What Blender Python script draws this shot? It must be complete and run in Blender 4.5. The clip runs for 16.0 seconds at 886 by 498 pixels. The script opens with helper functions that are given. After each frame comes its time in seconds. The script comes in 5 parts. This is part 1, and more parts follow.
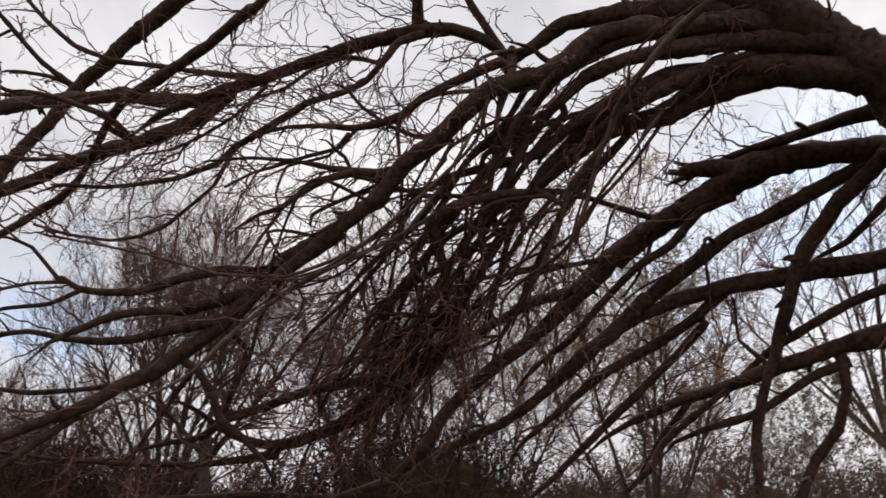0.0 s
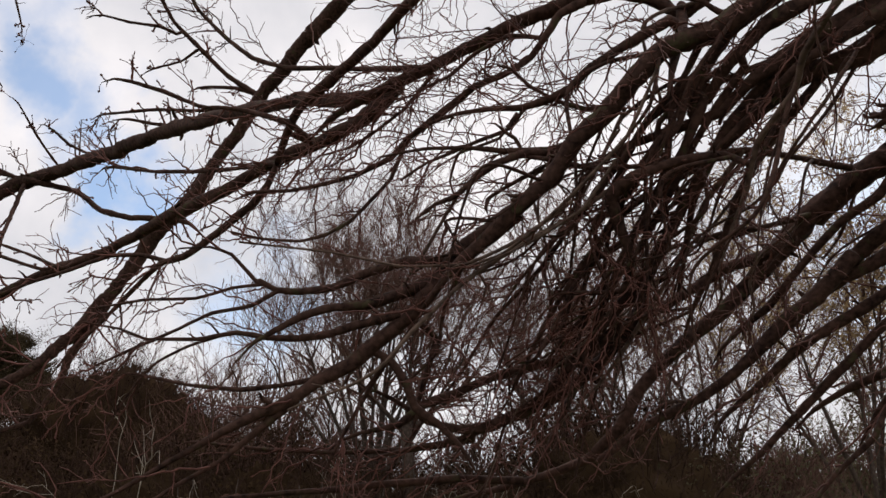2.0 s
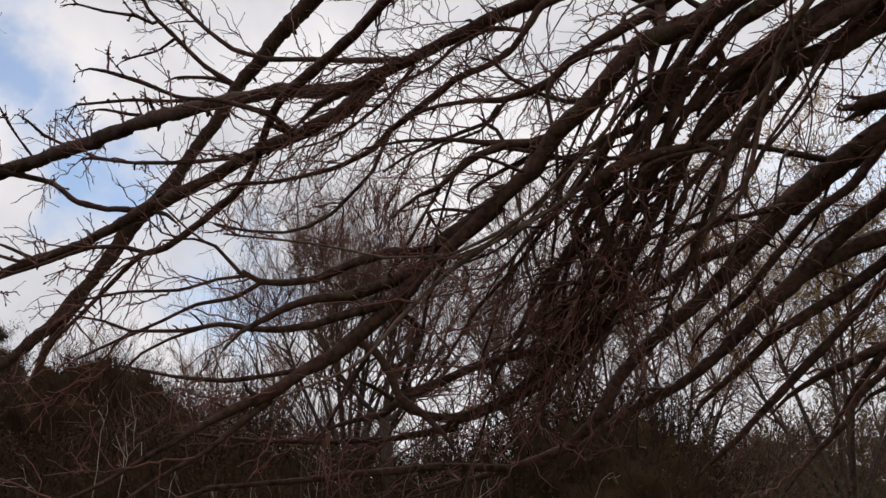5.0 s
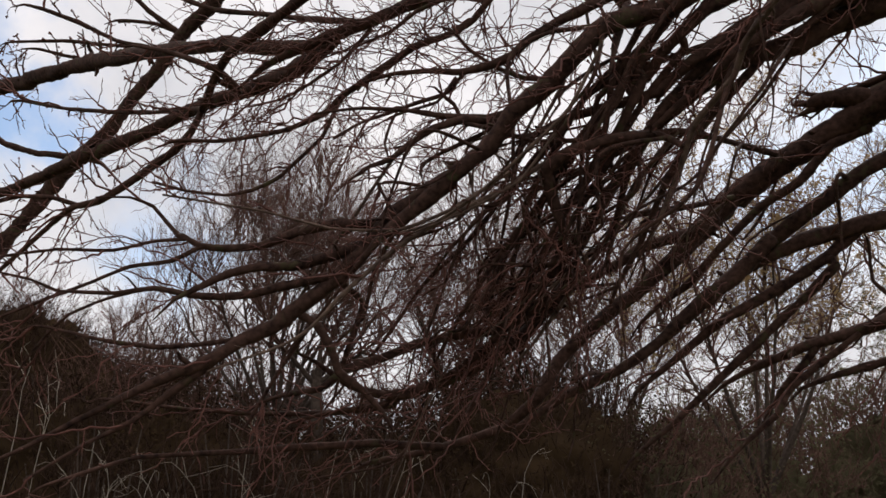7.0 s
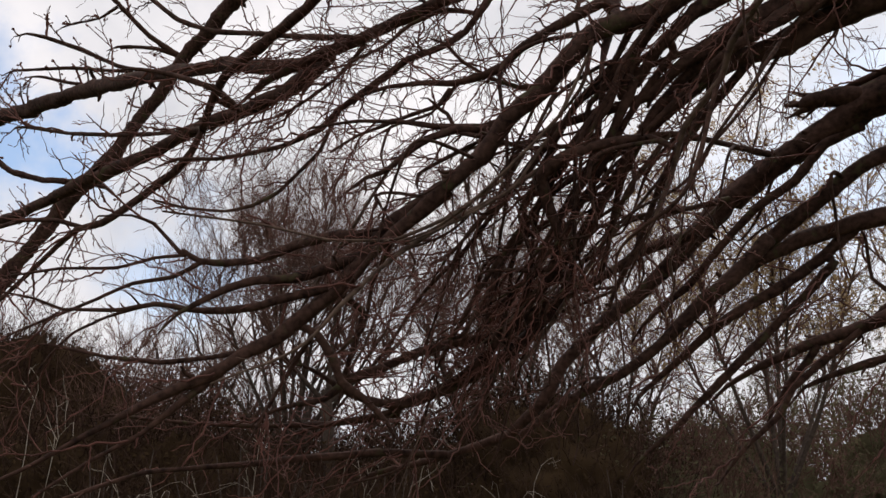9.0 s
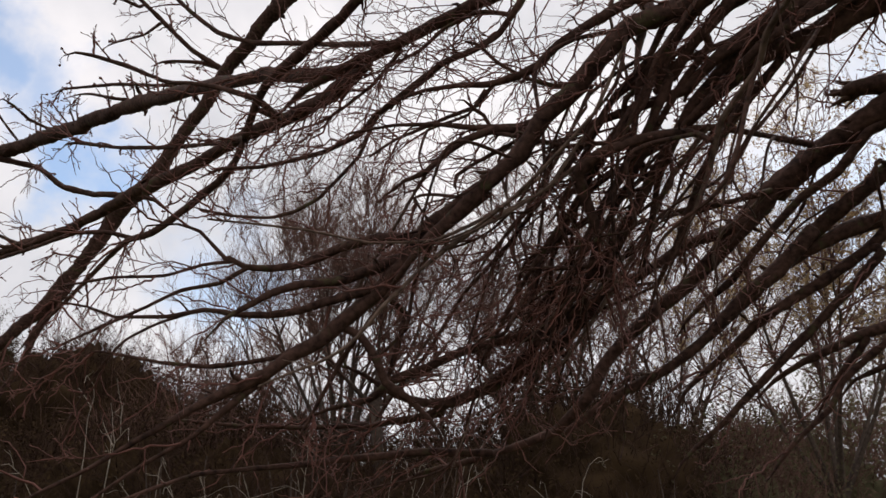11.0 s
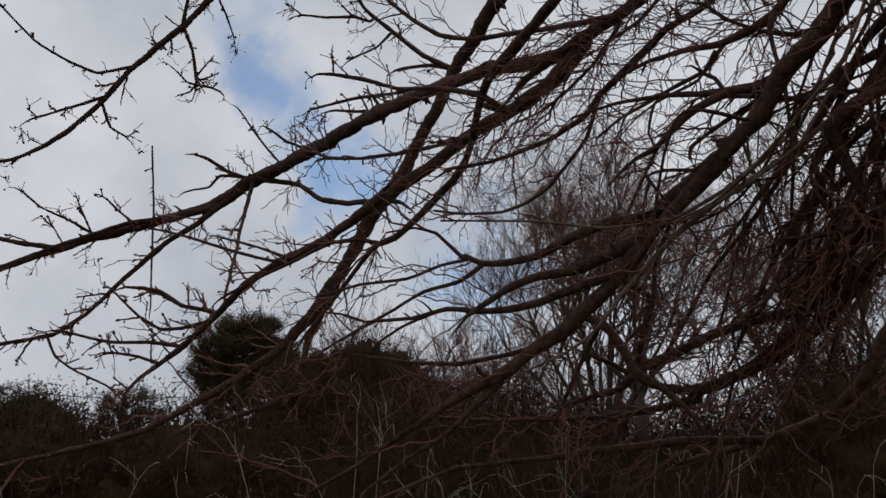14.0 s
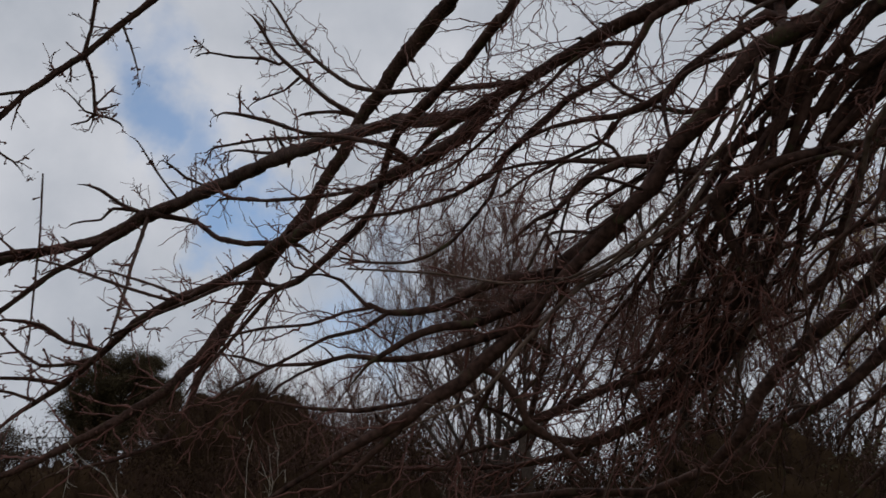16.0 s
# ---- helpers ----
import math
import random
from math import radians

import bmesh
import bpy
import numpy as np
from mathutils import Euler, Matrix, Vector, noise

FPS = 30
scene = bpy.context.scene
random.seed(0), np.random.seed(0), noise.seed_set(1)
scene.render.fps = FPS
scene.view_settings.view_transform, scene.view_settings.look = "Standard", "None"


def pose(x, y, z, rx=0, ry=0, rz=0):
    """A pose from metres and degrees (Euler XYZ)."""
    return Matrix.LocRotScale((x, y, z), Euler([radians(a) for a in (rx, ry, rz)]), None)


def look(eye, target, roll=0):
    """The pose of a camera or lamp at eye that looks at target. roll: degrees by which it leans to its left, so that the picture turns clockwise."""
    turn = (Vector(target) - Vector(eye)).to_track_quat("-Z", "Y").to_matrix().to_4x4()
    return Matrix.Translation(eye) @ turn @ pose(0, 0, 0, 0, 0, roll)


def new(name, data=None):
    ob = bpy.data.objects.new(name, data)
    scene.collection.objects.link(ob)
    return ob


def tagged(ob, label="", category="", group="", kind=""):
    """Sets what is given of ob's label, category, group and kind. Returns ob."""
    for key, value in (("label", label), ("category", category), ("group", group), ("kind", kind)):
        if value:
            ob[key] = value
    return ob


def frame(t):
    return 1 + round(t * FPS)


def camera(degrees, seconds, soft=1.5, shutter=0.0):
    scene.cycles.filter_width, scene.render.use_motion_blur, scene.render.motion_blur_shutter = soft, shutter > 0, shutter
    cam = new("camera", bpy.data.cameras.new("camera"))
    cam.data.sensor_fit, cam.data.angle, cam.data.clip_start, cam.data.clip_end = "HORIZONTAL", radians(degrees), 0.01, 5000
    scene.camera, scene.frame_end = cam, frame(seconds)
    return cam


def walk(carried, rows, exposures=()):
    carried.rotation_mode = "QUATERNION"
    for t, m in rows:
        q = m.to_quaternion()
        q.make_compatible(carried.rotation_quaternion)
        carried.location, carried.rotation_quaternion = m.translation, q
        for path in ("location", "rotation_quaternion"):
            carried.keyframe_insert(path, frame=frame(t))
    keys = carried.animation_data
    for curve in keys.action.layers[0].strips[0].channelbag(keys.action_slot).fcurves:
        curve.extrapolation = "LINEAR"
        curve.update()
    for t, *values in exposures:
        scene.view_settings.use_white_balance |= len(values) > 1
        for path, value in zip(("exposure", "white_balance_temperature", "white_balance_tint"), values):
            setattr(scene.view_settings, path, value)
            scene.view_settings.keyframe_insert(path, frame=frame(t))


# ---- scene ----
cam = camera(55.1, 16.0, 1.5, 0.4)
# seconds, eye, turn in degrees
ROWS = [
    (0, -0.013, -0.001, 1.575, 114.33, 0.19, -15.14),
    (0.5, -0.001, -0.000, 1.577, 113.71, 0.91, -10.63),
    (1, 0.003, -0.009, 1.581, 112.58, 0.39, -5.89),
    (1.5, 0.002, 0.006, 1.595, 112.42, -0.10, -3.02),
    (2, -0.005, 0.010, 1.601, 112.54, -0.33, -2.11),
    (2.5, -0.010, 0.015, 1.607, 112.70, -0.34, -1.87),
    (3, -0.008, 0.007, 1.602, 112.95, -0.47, -1.34),
    (3.5, -0.018, -0.024, 1.588, 112.67, -0.19, -2.04),
    (6, -0.027, 0.007, 1.614, 111.03, 0.23, -4.40),
    (6.5, -0.035, 0.017, 1.629, 110.23, -0.33, -5.78),
    (7, -0.042, 0.031, 1.640, 109.47, -1.14, -8.49),
    (7.5, -0.029, 0.029, 1.632, 109.75, -0.44, -9.28),
    (8, -0.024, 0.018, 1.622, 110.11, -0.21, -8.80),
    (8.5, -0.021, 0.016, 1.617, 110.46, 0.06, -7.99),
    (11, -0.010, -0.004, 1.597, 110.89, 0.68, -4.06),
    (11.5, -0.003, 0.003, 1.601, 111.31, 0.49, -1.92),
    (12, 0.004, -0.001, 1.594, 111.70, 0.50, 0.31),
    (12.5, 0.009, 0.016, 1.602, 111.42, 0.20, 3.02),
    (13, 0.019, 0.028, 1.612, 110.89, 0.12, 6.26),
    (13.5, 0.026, 0.039, 1.623, 110.01, 0.49, 10.56),
    (14, 0.022, 0.030, 1.627, 109.80, -0.02, 13.42),
    (14.5, 0.022, 0.013, 1.623, 110.05, -0.04, 13.93),
    (15, 0.018, -0.012, 1.616, 110.96, -0.15, 12.34),
    (15.5, 0.012, -0.030, 1.615, 111.71, -0.47, 8.52),
    (16, 0.006, -0.022, 1.617, 112.95, -0.03, 5.85),
]
EXPOSURES = [(0.0, 0.07, 6800, 20.5), (2.5, 0.05, 6800, 20.5), (3.5, -0.05, 6800, 20), (6.0, 0.01, 6800, 20.5), (8.5, 0.07, 6800, 20.5), (11.0, 0.10, 6800, 20.5), (12.0, 0.03, 6700, 20), (12.5, -0.02, 6620, 19.5), (13.0, -0.27, 6550, 19), (14.0, -0.52, 6350, 17), (14.5, -0.56, 6300, 16), (16.0, -0.57, 6300, 17)]
walk(cam, [(t, pose(x, y, z, rx, ry, rz)) for t, x, y, z, rx, ry, rz in ROWS], EXPOSURES)

rng = np.random.default_rng(7)

# ---- world: broken cloud over blue, and a soft sun behind it ----
SUN_TURN, SUN_HEIGHT = 40.0, 52.0
world = bpy.data.worlds.new("sky")
scene.world = world
world.use_nodes = True
wn, wl = world.node_tree.nodes, world.node_tree.links
wn.clear()


def wnode(kind, **values):
    n = wn.new(kind)
    for key, value in values.items():
        n.inputs[key].default_value = value
    return n


sky = wn.new("ShaderNodeTexSky")
sky.sky_type, sky.sun_disc = "NISHITA", False
sky.sun_elevation, sky.sun_rotation = radians(SUN_HEIGHT), radians(SUN_TURN)
blue_sky = wn.new("ShaderNodeVectorMath")
blue_sky.operation = "MULTIPLY"
blue_sky.inputs[1].default_value = (0.150, 0.176, 0.172)
wl.new(sky.outputs["Color"], blue_sky.inputs[0])
where = wn.new("ShaderNodeTexCoord")
billow = wnode("ShaderNodeTexNoise", Scale=5.0, Detail=6.0, Roughness=0.55)
wl.new(where.outputs["Generated"], billow.inputs["Vector"])
shape = wnode("ShaderNodeTexNoise", Scale=9.0, Detail=5.0, Roughness=0.55)
wl.new(where.outputs["Generated"], shape.inputs["Vector"])
bent = wn.new("ShaderNodeVectorMath")
bent.operation = "MULTIPLY_ADD"
wl.new(shape.outputs["Color"], bent.inputs[0])
bent.inputs[1].default_value = (0.22, 0.22, 0.22)
wl.new(where.outputs["Generated"], bent.inputs[2])
# gaps in the cloud: direction and half width
gap_sum = None
for way, wide, deep in (((-0.392, 0.735, 0.553), 0.050, 0.5), ((-0.386, 0.767, 0.512), 0.055, 0.85), ((-0.352, 0.805, 0.475), 0.05, 0.7), ((-0.345, 0.83, 0.44), 0.04, 0.5),
                        ((-0.318, 0.857, 0.404), 0.055, 0.9), ((-0.19, 0.935, 0.30), 0.07, 0.6), ((0.60, 0.68, 0.42), 0.14, 0.6), ((0.50, 0.78, 0.36), 0.10, 0.4)):
    far = wn.new("ShaderNodeVectorMath")
    far.operation = "DISTANCE"
    far.inputs[1].default_value = Vector(way).normalized() + Vector((0.11, 0.11, 0.11))
    wl.new(bent.outputs["Vector"], far.inputs[0])
    fade = wnode("ShaderNodeMapRange", **{"From Min": wide * 0.25, "From Max": wide * 1.5, "To Min": deep, "To Max": 0.0})
    fade.interpolation_type = "SMOOTHSTEP"
    wl.new(far.outputs["Value"], fade.inputs["Value"])
    if gap_sum is None:
        gap_sum = fade.outputs["Result"]
    else:
        most = wn.new("ShaderNodeMath")
        most.operation = "MAXIMUM"
        wl.new(gap_sum, most.inputs[0])
        wl.new(fade.outputs["Result"], most.inputs[1])
        gap_sum = most.outputs["Value"]
cloud = wn.new("ShaderNodeValToRGB")
cloud.color_ramp.elements[0].position, cloud.color_ramp.elements[0].color = 0.30, (0.585, 0.645, 0.68, 1)
cloud.color_ramp.elements[1].position, cloud.color_ramp.elements[1].color = 0.68, (0.88, 0.925, 0.93, 1)
wl.new(billow.outputs["Fac"], cloud.inputs["Fac"])
mixed = wn.new("ShaderNodeMix")
mixed.data_type = "RGBA"
wl.new(gap_sum, mixed.inputs["Factor"])
wl.new(cloud.outputs["Color"], mixed.inputs["A"])
wl.new(blue_sky.outputs["Vector"], mixed.inputs["B"])
glow = wnode("ShaderNodeBackground", Strength=1.0)
wl.new(mixed.outputs["Result"], glow.inputs["Color"])
wo = wn.new("ShaderNodeOutputWorld")
wl.new(glow.outputs["Background"], wo.inputs["Surface"])

sun_data = bpy.data.lights.new("sun", "SUN")
sun_data.energy, sun_data.angle, sun_data.color = 1.0, radians(12), (1.0, 0.94, 0.86)
sun = new("sun", sun_data)
a, e = radians(SUN_TURN), radians(SUN_HEIGHT)
sun.matrix_world = look((20 * math.sin(a) * math.cos(e), 20 * math.cos(a) * math.cos(e), 20 * math.sin(e)), (0, 0, 0))


# ---- materials ----
def surface(name, dark, light, scale=14.0, rough=0.85, relief=0.4, patch=None, patch_at=0.62, through_light=0.0):
    """Two tones by fine and coarse noise, with relief; patch: a third tone in blotches."""
    m = bpy.data.materials.new(name)
    m.use_nodes = True
    n, l = m.node_tree.nodes, m.node_tree.links
    b = n["Principled BSDF"]
    at = n.new("ShaderNodeTexCoord")
    mp = n.new("ShaderNodeMapping")
    l.new(at.outputs["Object"], mp.inputs["Vector"])
    fine = n.new("ShaderNodeTexNoise")
    fine.inputs["Scale"].default_value, fine.inputs["Detail"].default_value = scale, 6
    coarse = n.new("ShaderNodeTexNoise")
    coarse.inputs["Scale"].default_value, coarse.inputs["Detail"].default_value = scale * 0.12, 3
    l.new(mp.outputs["Vector"], fine.inputs["Vector"])
    l.new(mp.outputs["Vector"], coarse.inputs["Vector"])
    both = n.new("ShaderNodeMath")
    both.operation = "MULTIPLY_ADD"
    l.new(fine.outputs["Fac"], both.inputs[0])
    both.inputs[1].default_value = 0.6
    half = n.new("ShaderNodeMath")
    half.operation = "MULTIPLY"
    half.inputs[1].default_value = 0.4
    l.new(coarse.outputs["Fac"], half.inputs[0])
    l.new(half.outputs["Value"], both.inputs[2])
    ramp = n.new("ShaderNodeValToRGB")
    ramp.color_ramp.elements[0].position, ramp.color_ramp.elements[0].color = 0.36, (*dark, 1)
    ramp.color_ramp.elements[1].position, ramp.color_ramp.elements[1].color = 0.64, (*light, 1)
    l.new(both.outputs["Value"], ramp.inputs["Fac"])
    colour = ramp.outputs["Color"]
    if patch:
        blot = n.new("ShaderNodeTexNoise")
        blot.inputs["Scale"].default_value, blot.inputs["Detail"].default_value = scale * 0.35, 8
        l.new(at.outputs["Object"], blot.inputs["Vector"])
        edge = n.new("ShaderNodeMapRange")
        edge.inputs["From Min"].default_value, edge.inputs["From Max"].default_value = patch_at, patch_at + 0.08
        l.new(blot.outputs["Fac"], edge.inputs["Value"])
        mx = n.new("ShaderNodeMix")
        mx.data_type = "RGBA"
        l.new(edge.outputs["Result"], mx.inputs["Factor"])
        l.new(colour, mx.inputs["A"])
        mx.inputs["B"].default_value = (*patch, 1)
        colour = mx.outputs["Result"]
    l.new(colour, b.inputs["Base Color"])
    b.inputs["Roughness"].default_value = rough
    b.inputs["Specular IOR Level"].default_value = 0.2 if relief else 0.03
    if through_light:
        thin = n.new("ShaderNodeBsdfTranslucent")
        l.new(colour, thin.inputs["Color"])
        blend = n.new("ShaderNodeMixShader")
        blend.inputs["Fac"].default_value = through_light
        l.new(b.outputs["BSDF"], blend.inputs[1])
        l.new(thin.outputs["BSDF"], blend.inputs[2])
        l.new(blend.outputs["Shader"], n["Material Output"].inputs["Surface"])
    if relief:
        bump = n.new("ShaderNodeBump")
        bump.inputs["Strength"].default_value, bump.inputs["Distance"].default_value = relief, 0.004
        l.new(both.outputs["Value"], bump.inputs["Height"])
        l.new(bump.outputs["Normal"], b.inputs["Normal"])
    return m


bark = surface("dark_bark", (0.019, 0.0090, 0.0066), (0.098, 0.050, 0.036), 60, 0.9, 1.0, (0.062, 0.050, 0.024), 0.60)
twig_bark = surface("red_brown_twig_bark", (0.068, 0.026, 0.019), (0.175, 0.070, 0.052), 40, 0.7, 0.2)
# pale bark of thin whips; on the hanging strands its paleness stands for sunlight
pale_lit_bark = surface("pale_young_and_lit_bark", (0.046, 0.027, 0.020), (0.17, 0.110, 0.080), 50, 0.7, 0.4)
bare_bark = surface("grey_brown_bark", (0.040, 0.028, 0.021), (0.095, 0.068, 0.052), 20, 0.9, 0.4)
bare_twig = surface("brown_twigs", (0.080, 0.044, 0.033), (0.18, 0.105, 0.080), 3, 0.85, 0.0)
shrub_twig = surface("dark_shrub_twigs", (0.023, 0.0135, 0.0095), (0.064, 0.038, 0.026), 3, 0.95, 0.0)
dead_twig = surface("bleached_dead_twigs", (0.22, 0.185, 0.15), (0.46, 0.40, 0.33), 12, 0.8, 0.0)
needles = surface("dark_pine_needles", (0.036, 0.027, 0.015), (0.094, 0.072, 0.040), 1.5, 1.0, 0.0)
evergreen = surface("dull_evergreen_leaf", (0.021, 0.025, 0.008), (0.064, 0.066, 0.023), 1.2, 1.0, 0.0)
olive_leaf = surface("olive_leaf", (0.075, 0.066, 0.036), (0.165, 0.148, 0.085), 1.2, 1.0, 0.0, through_light=0.5)
grey_green = surface("grey_green_leaf", (0.14, 0.14, 0.095), (0.26, 0.255, 0.175), 1.2, 1.0, 0.0, through_light=0.5)
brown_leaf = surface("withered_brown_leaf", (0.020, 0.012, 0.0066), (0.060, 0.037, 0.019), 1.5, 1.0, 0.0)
gold_bud = surface("yellow_green_catkin", (0.25, 0.165, 0.08), (0.46, 0.33, 0.17), 2.0, 0.9, 0.0, through_light=0.5)
grass = surface("winter_grass", (0.028, 0.034, 0.012), (0.085, 0.085, 0.034), 9, 0.95, 0.5, (0.08, 0.055, 0.032), 0.60)
cable_black = surface("black_cable_sheath", (0.02, 0.02, 0.02), (0.04, 0.04, 0.04), 30, 0.6, 0.0)


# ---- mesh helpers ----
def unit(v):
    return v / (np.linalg.norm(v, axis=-1, keepdims=True) + 1e-12)


def mesh_from(name, verts, faces, smooth=True):
    """A mesh from arrays: faces of one size."""
    k = faces.shape[1]
    me = bpy.data.meshes.new(name)
    me.vertices.add(len(verts))
    me.vertices.foreach_set("co", verts.astype(np.float32).ravel())
    me.loops.add(faces.size)
    me.loops.foreach_set("vertex_index", faces.astype(np.int32).ravel())
    me.polygons.add(len(faces))
    me.polygons.foreach_set("loop_start", np.arange(0, faces.size, k, dtype=np.int32))
    me.polygons.foreach_set("use_smooth", np.full(len(faces), smooth))
    me.update(calc_edges=True)
    return me


def tube_arrays(pts, rad, sides):
    """Round tubes along N lines of K points each."""
    n, k = rad.shape
    tan = unit(np.gradient(pts, axis=1))
    main = unit(pts[:, -1] - pts[:, 0])
    ref = np.where(np.abs(main[:, 2:3]) < 0.8, np.array([[0, 0, 1.0]]), np.array([[1.0, 0, 0]]))[:, None]
    u = unit(ref - (ref * tan).sum(-1, keepdims=True) * tan)
    v = np.cross(tan, u)
    ang = np.arange(sides) * 2 * np.pi / sides
    ring = u[:, :, None] * np.cos(ang)[:, None] + v[:, :, None] * np.sin(ang)[:, None]
    verts = (pts[:, :, None] + ring * rad[:, :, None, None]).reshape(-1, 3)
    base = (np.arange(n)[:, None, None] * k + np.arange(k - 1)[None, :, None]) * sides
    s = np.arange(sides)[None, None]
    t = (s + 1) % sides
    faces = np.stack([base + s, base + t, base + sides + t, base + sides + s], -1).reshape(-1, 4)
    return verts, faces


def spike_arrays(pts, rad):
    """Three-sided twigs that run out to a point, along N lines of K points each, in triangles."""
    n, k = rad.shape
    verts, _ = tube_arrays(pts, rad, 3)
    verts = np.concatenate([verts.reshape(n, k * 3, 3)[:, :-3], pts[:, -1:]], 1).reshape(-1, 3)
    s = np.arange(3)[None]
    t = (s + 1) % 3
    one = []
    for i in range(k - 2):
        a, b = i * 3 + s, i * 3 + t
        one += [np.stack([a, b, b + 3], -1)[0], np.stack([a, b + 3, a + 3], -1)[0]]
    a, b = (k - 2) * 3 + s, (k - 2) * 3 + t
    one.append(np.stack([a, b, np.full_like(a, (k - 1) * 3)], -1)[0])
    one = np.concatenate(one)
    return verts, (np.arange(n)[:, None, None] * (k * 3 - 2) + one[None]).reshape(-1, 3)


def spike_mesh(name, batches):
    vs, fs, at = [], [], 0
    for pts, rad in batches:
        v, f = spike_arrays(pts, rad)
        vs.append(v)
        fs.append(f + at)
        at += len(v)
    return mesh_from(name, np.concatenate(vs), np.concatenate(fs))


def tube_mesh(name, batches):
    vs, fs, at = [], [], 0
    for pts, rad, sides in batches:
        if len(pts):
            v, f = tube_arrays(pts, rad, sides)
            vs.append(v)
            fs.append(f + at)
            at += len(v)
    return mesh_from(name, np.concatenate(vs), np.concatenate(fs))


def part(name, me, material, parent, label="", kind=""):
    """One mesh object under a thing or a part."""
    me.materials.clear()
    me.materials.append(material)
    ob = new(name, me)
    ob.parent = parent
    return tagged(ob, label, "", "", kind)


def thing(name, place, label, category, group="", kind=""):
    ob = new(name)
    ob.location = place
    ob.empty_display_size = 0.1
    return tagged(ob, label, category, group, kind)


def sprout(pts, rad, n, short, long, lean=(35, 70), thick=(0.0022, 0.0011), pull=(0, 0, 0), crook=0.35, k=6, start=0.08, bud=0.0, taper=0.5):
    """n side shoots off given lines: pull bends them, crook makes them wander, bud swells the tips."""
    steps = np.linalg.norm(np.diff(pts, axis=1), axis=2).sum(1)
    which = rng.choice(len(pts), n, p=steps / steps.sum())
    u = rng.uniform(start, 1.0, n) * (pts.shape[1] - 1)
    i = np.minimum(u.astype(int), pts.shape[1] - 2)
    f = (u - i)[:, None]
    root = pts[which, i] * (1 - f) + pts[which, i + 1] * f
    tan = unit(pts[which, i + 1] - pts[which, i])
    side = unit(np.cross(tan, rng.normal(size=(n, 3))))
    ang = np.radians(rng.uniform(*lean, n))[:, None]
    d = unit(tan * np.cos(ang) + side * np.sin(ang) + np.array(pull))
    length = rng.uniform(short, long, n) * rng.uniform(0.55, 1.0, n)
    step = (length / (k - 1))[:, None]
    line = [root]
    bend = rng.normal(size=(n, 3)) * crook * 0.45
    for _ in range(k - 1):
        d = unit(d + rng.normal(size=(n, 3)) * crook * 0.5 + bend * 0.5 + np.array(pull) * 0.25)
        line.append(line[-1] + d * step)
    line = np.stack(line, 1)
    mine = rad[which, i] * taper * 2
    t = np.linspace(0, 1, k)[None]
    r0 = np.minimum(thick[0] * rng.uniform(0.75, 1.25, n), mine)[:, None]
    r = r0 * (1 - t) + np.minimum(thick[1], r0) * t
    if bud:
        r[:, -2] = np.maximum(r[:, -2], bud)
        r[:, -1] = 0.0004
    else:
        r[:, -1] *= 0.6
    return line, r


def shoots(pts, rad, n, short, long, lean, thick, pull=(0, 0, 0), k=9, start=0.08, zig=0.3, bend=0.3, bud=0.0):
    """n kinked side shoots off given lines, turning from node to node; also tells from which line each one grows."""
    steps = np.linalg.norm(np.diff(pts, axis=1), axis=2).sum(1)
    which = rng.choice(len(pts), n, p=steps / steps.sum())
    u = rng.uniform(start, 1.0, n) * (pts.shape[1] - 1)
    i = np.minimum(u.astype(int), pts.shape[1] - 2)
    f = (u - i)[:, None]
    root = pts[which, i] * (1 - f) + pts[which, i + 1] * f
    tan = unit(pts[which, i + 1] - pts[which, i])
    side = unit(np.cross(tan, rng.normal(size=(n, 3))))
    ang = np.radians(rng.uniform(*lean, n))[:, None]
    axis = unit(tan * np.cos(ang) + side * np.sin(ang) + np.array(pull))
    over = unit(np.cross(axis, rng.normal(size=(n, 3)))) * zig * rng.uniform(0.4, 1.3, n)[:, None]
    bow = rng.normal(size=(n, 3)) * bend * 0.35
    length = rng.uniform(short, long, n)[:, None]
    gap = rng.uniform(0.6, 1.4, (n, k - 1))
    gap /= gap.sum(1, keepdims=True)
    if bud:
        gap[:, -2:] = np.minimum(bud * 1.7 / length, 0.12)
    line = [root]
    for m in range(k - 1):
        axis = unit(axis + bow * 0.35 + rng.normal(size=(n, 3)) * bend * 0.22 + np.array(pull) * 0.2)
        d = unit(axis + (over if m % 2 else -over) + rng.normal(size=(n, 3)) * 0.10)
        line.append(line[-1] + d * length * gap[:, m : m + 1])
    t = np.linspace(0, 1, k)[None]
    r0 = np.minimum(thick[0] * rng.uniform(0.7, 1.3, n), rad[which, i] * 0.8)[:, None]
    r = (r0 * (1 - t) + np.minimum(thick[1], r0) * t) * (1 + 0.16 * rng.normal(size=(n, k)).clip(-1, 1))
    if bud:
        r[:, -2] = np.maximum(bud * rng.uniform(0.6, 1.15, n), r[:, -3])
        r[:, -1] = 0.0005
    else:
        r[:, -1] *= 0.5
    return np.stack(line, 1), r, which


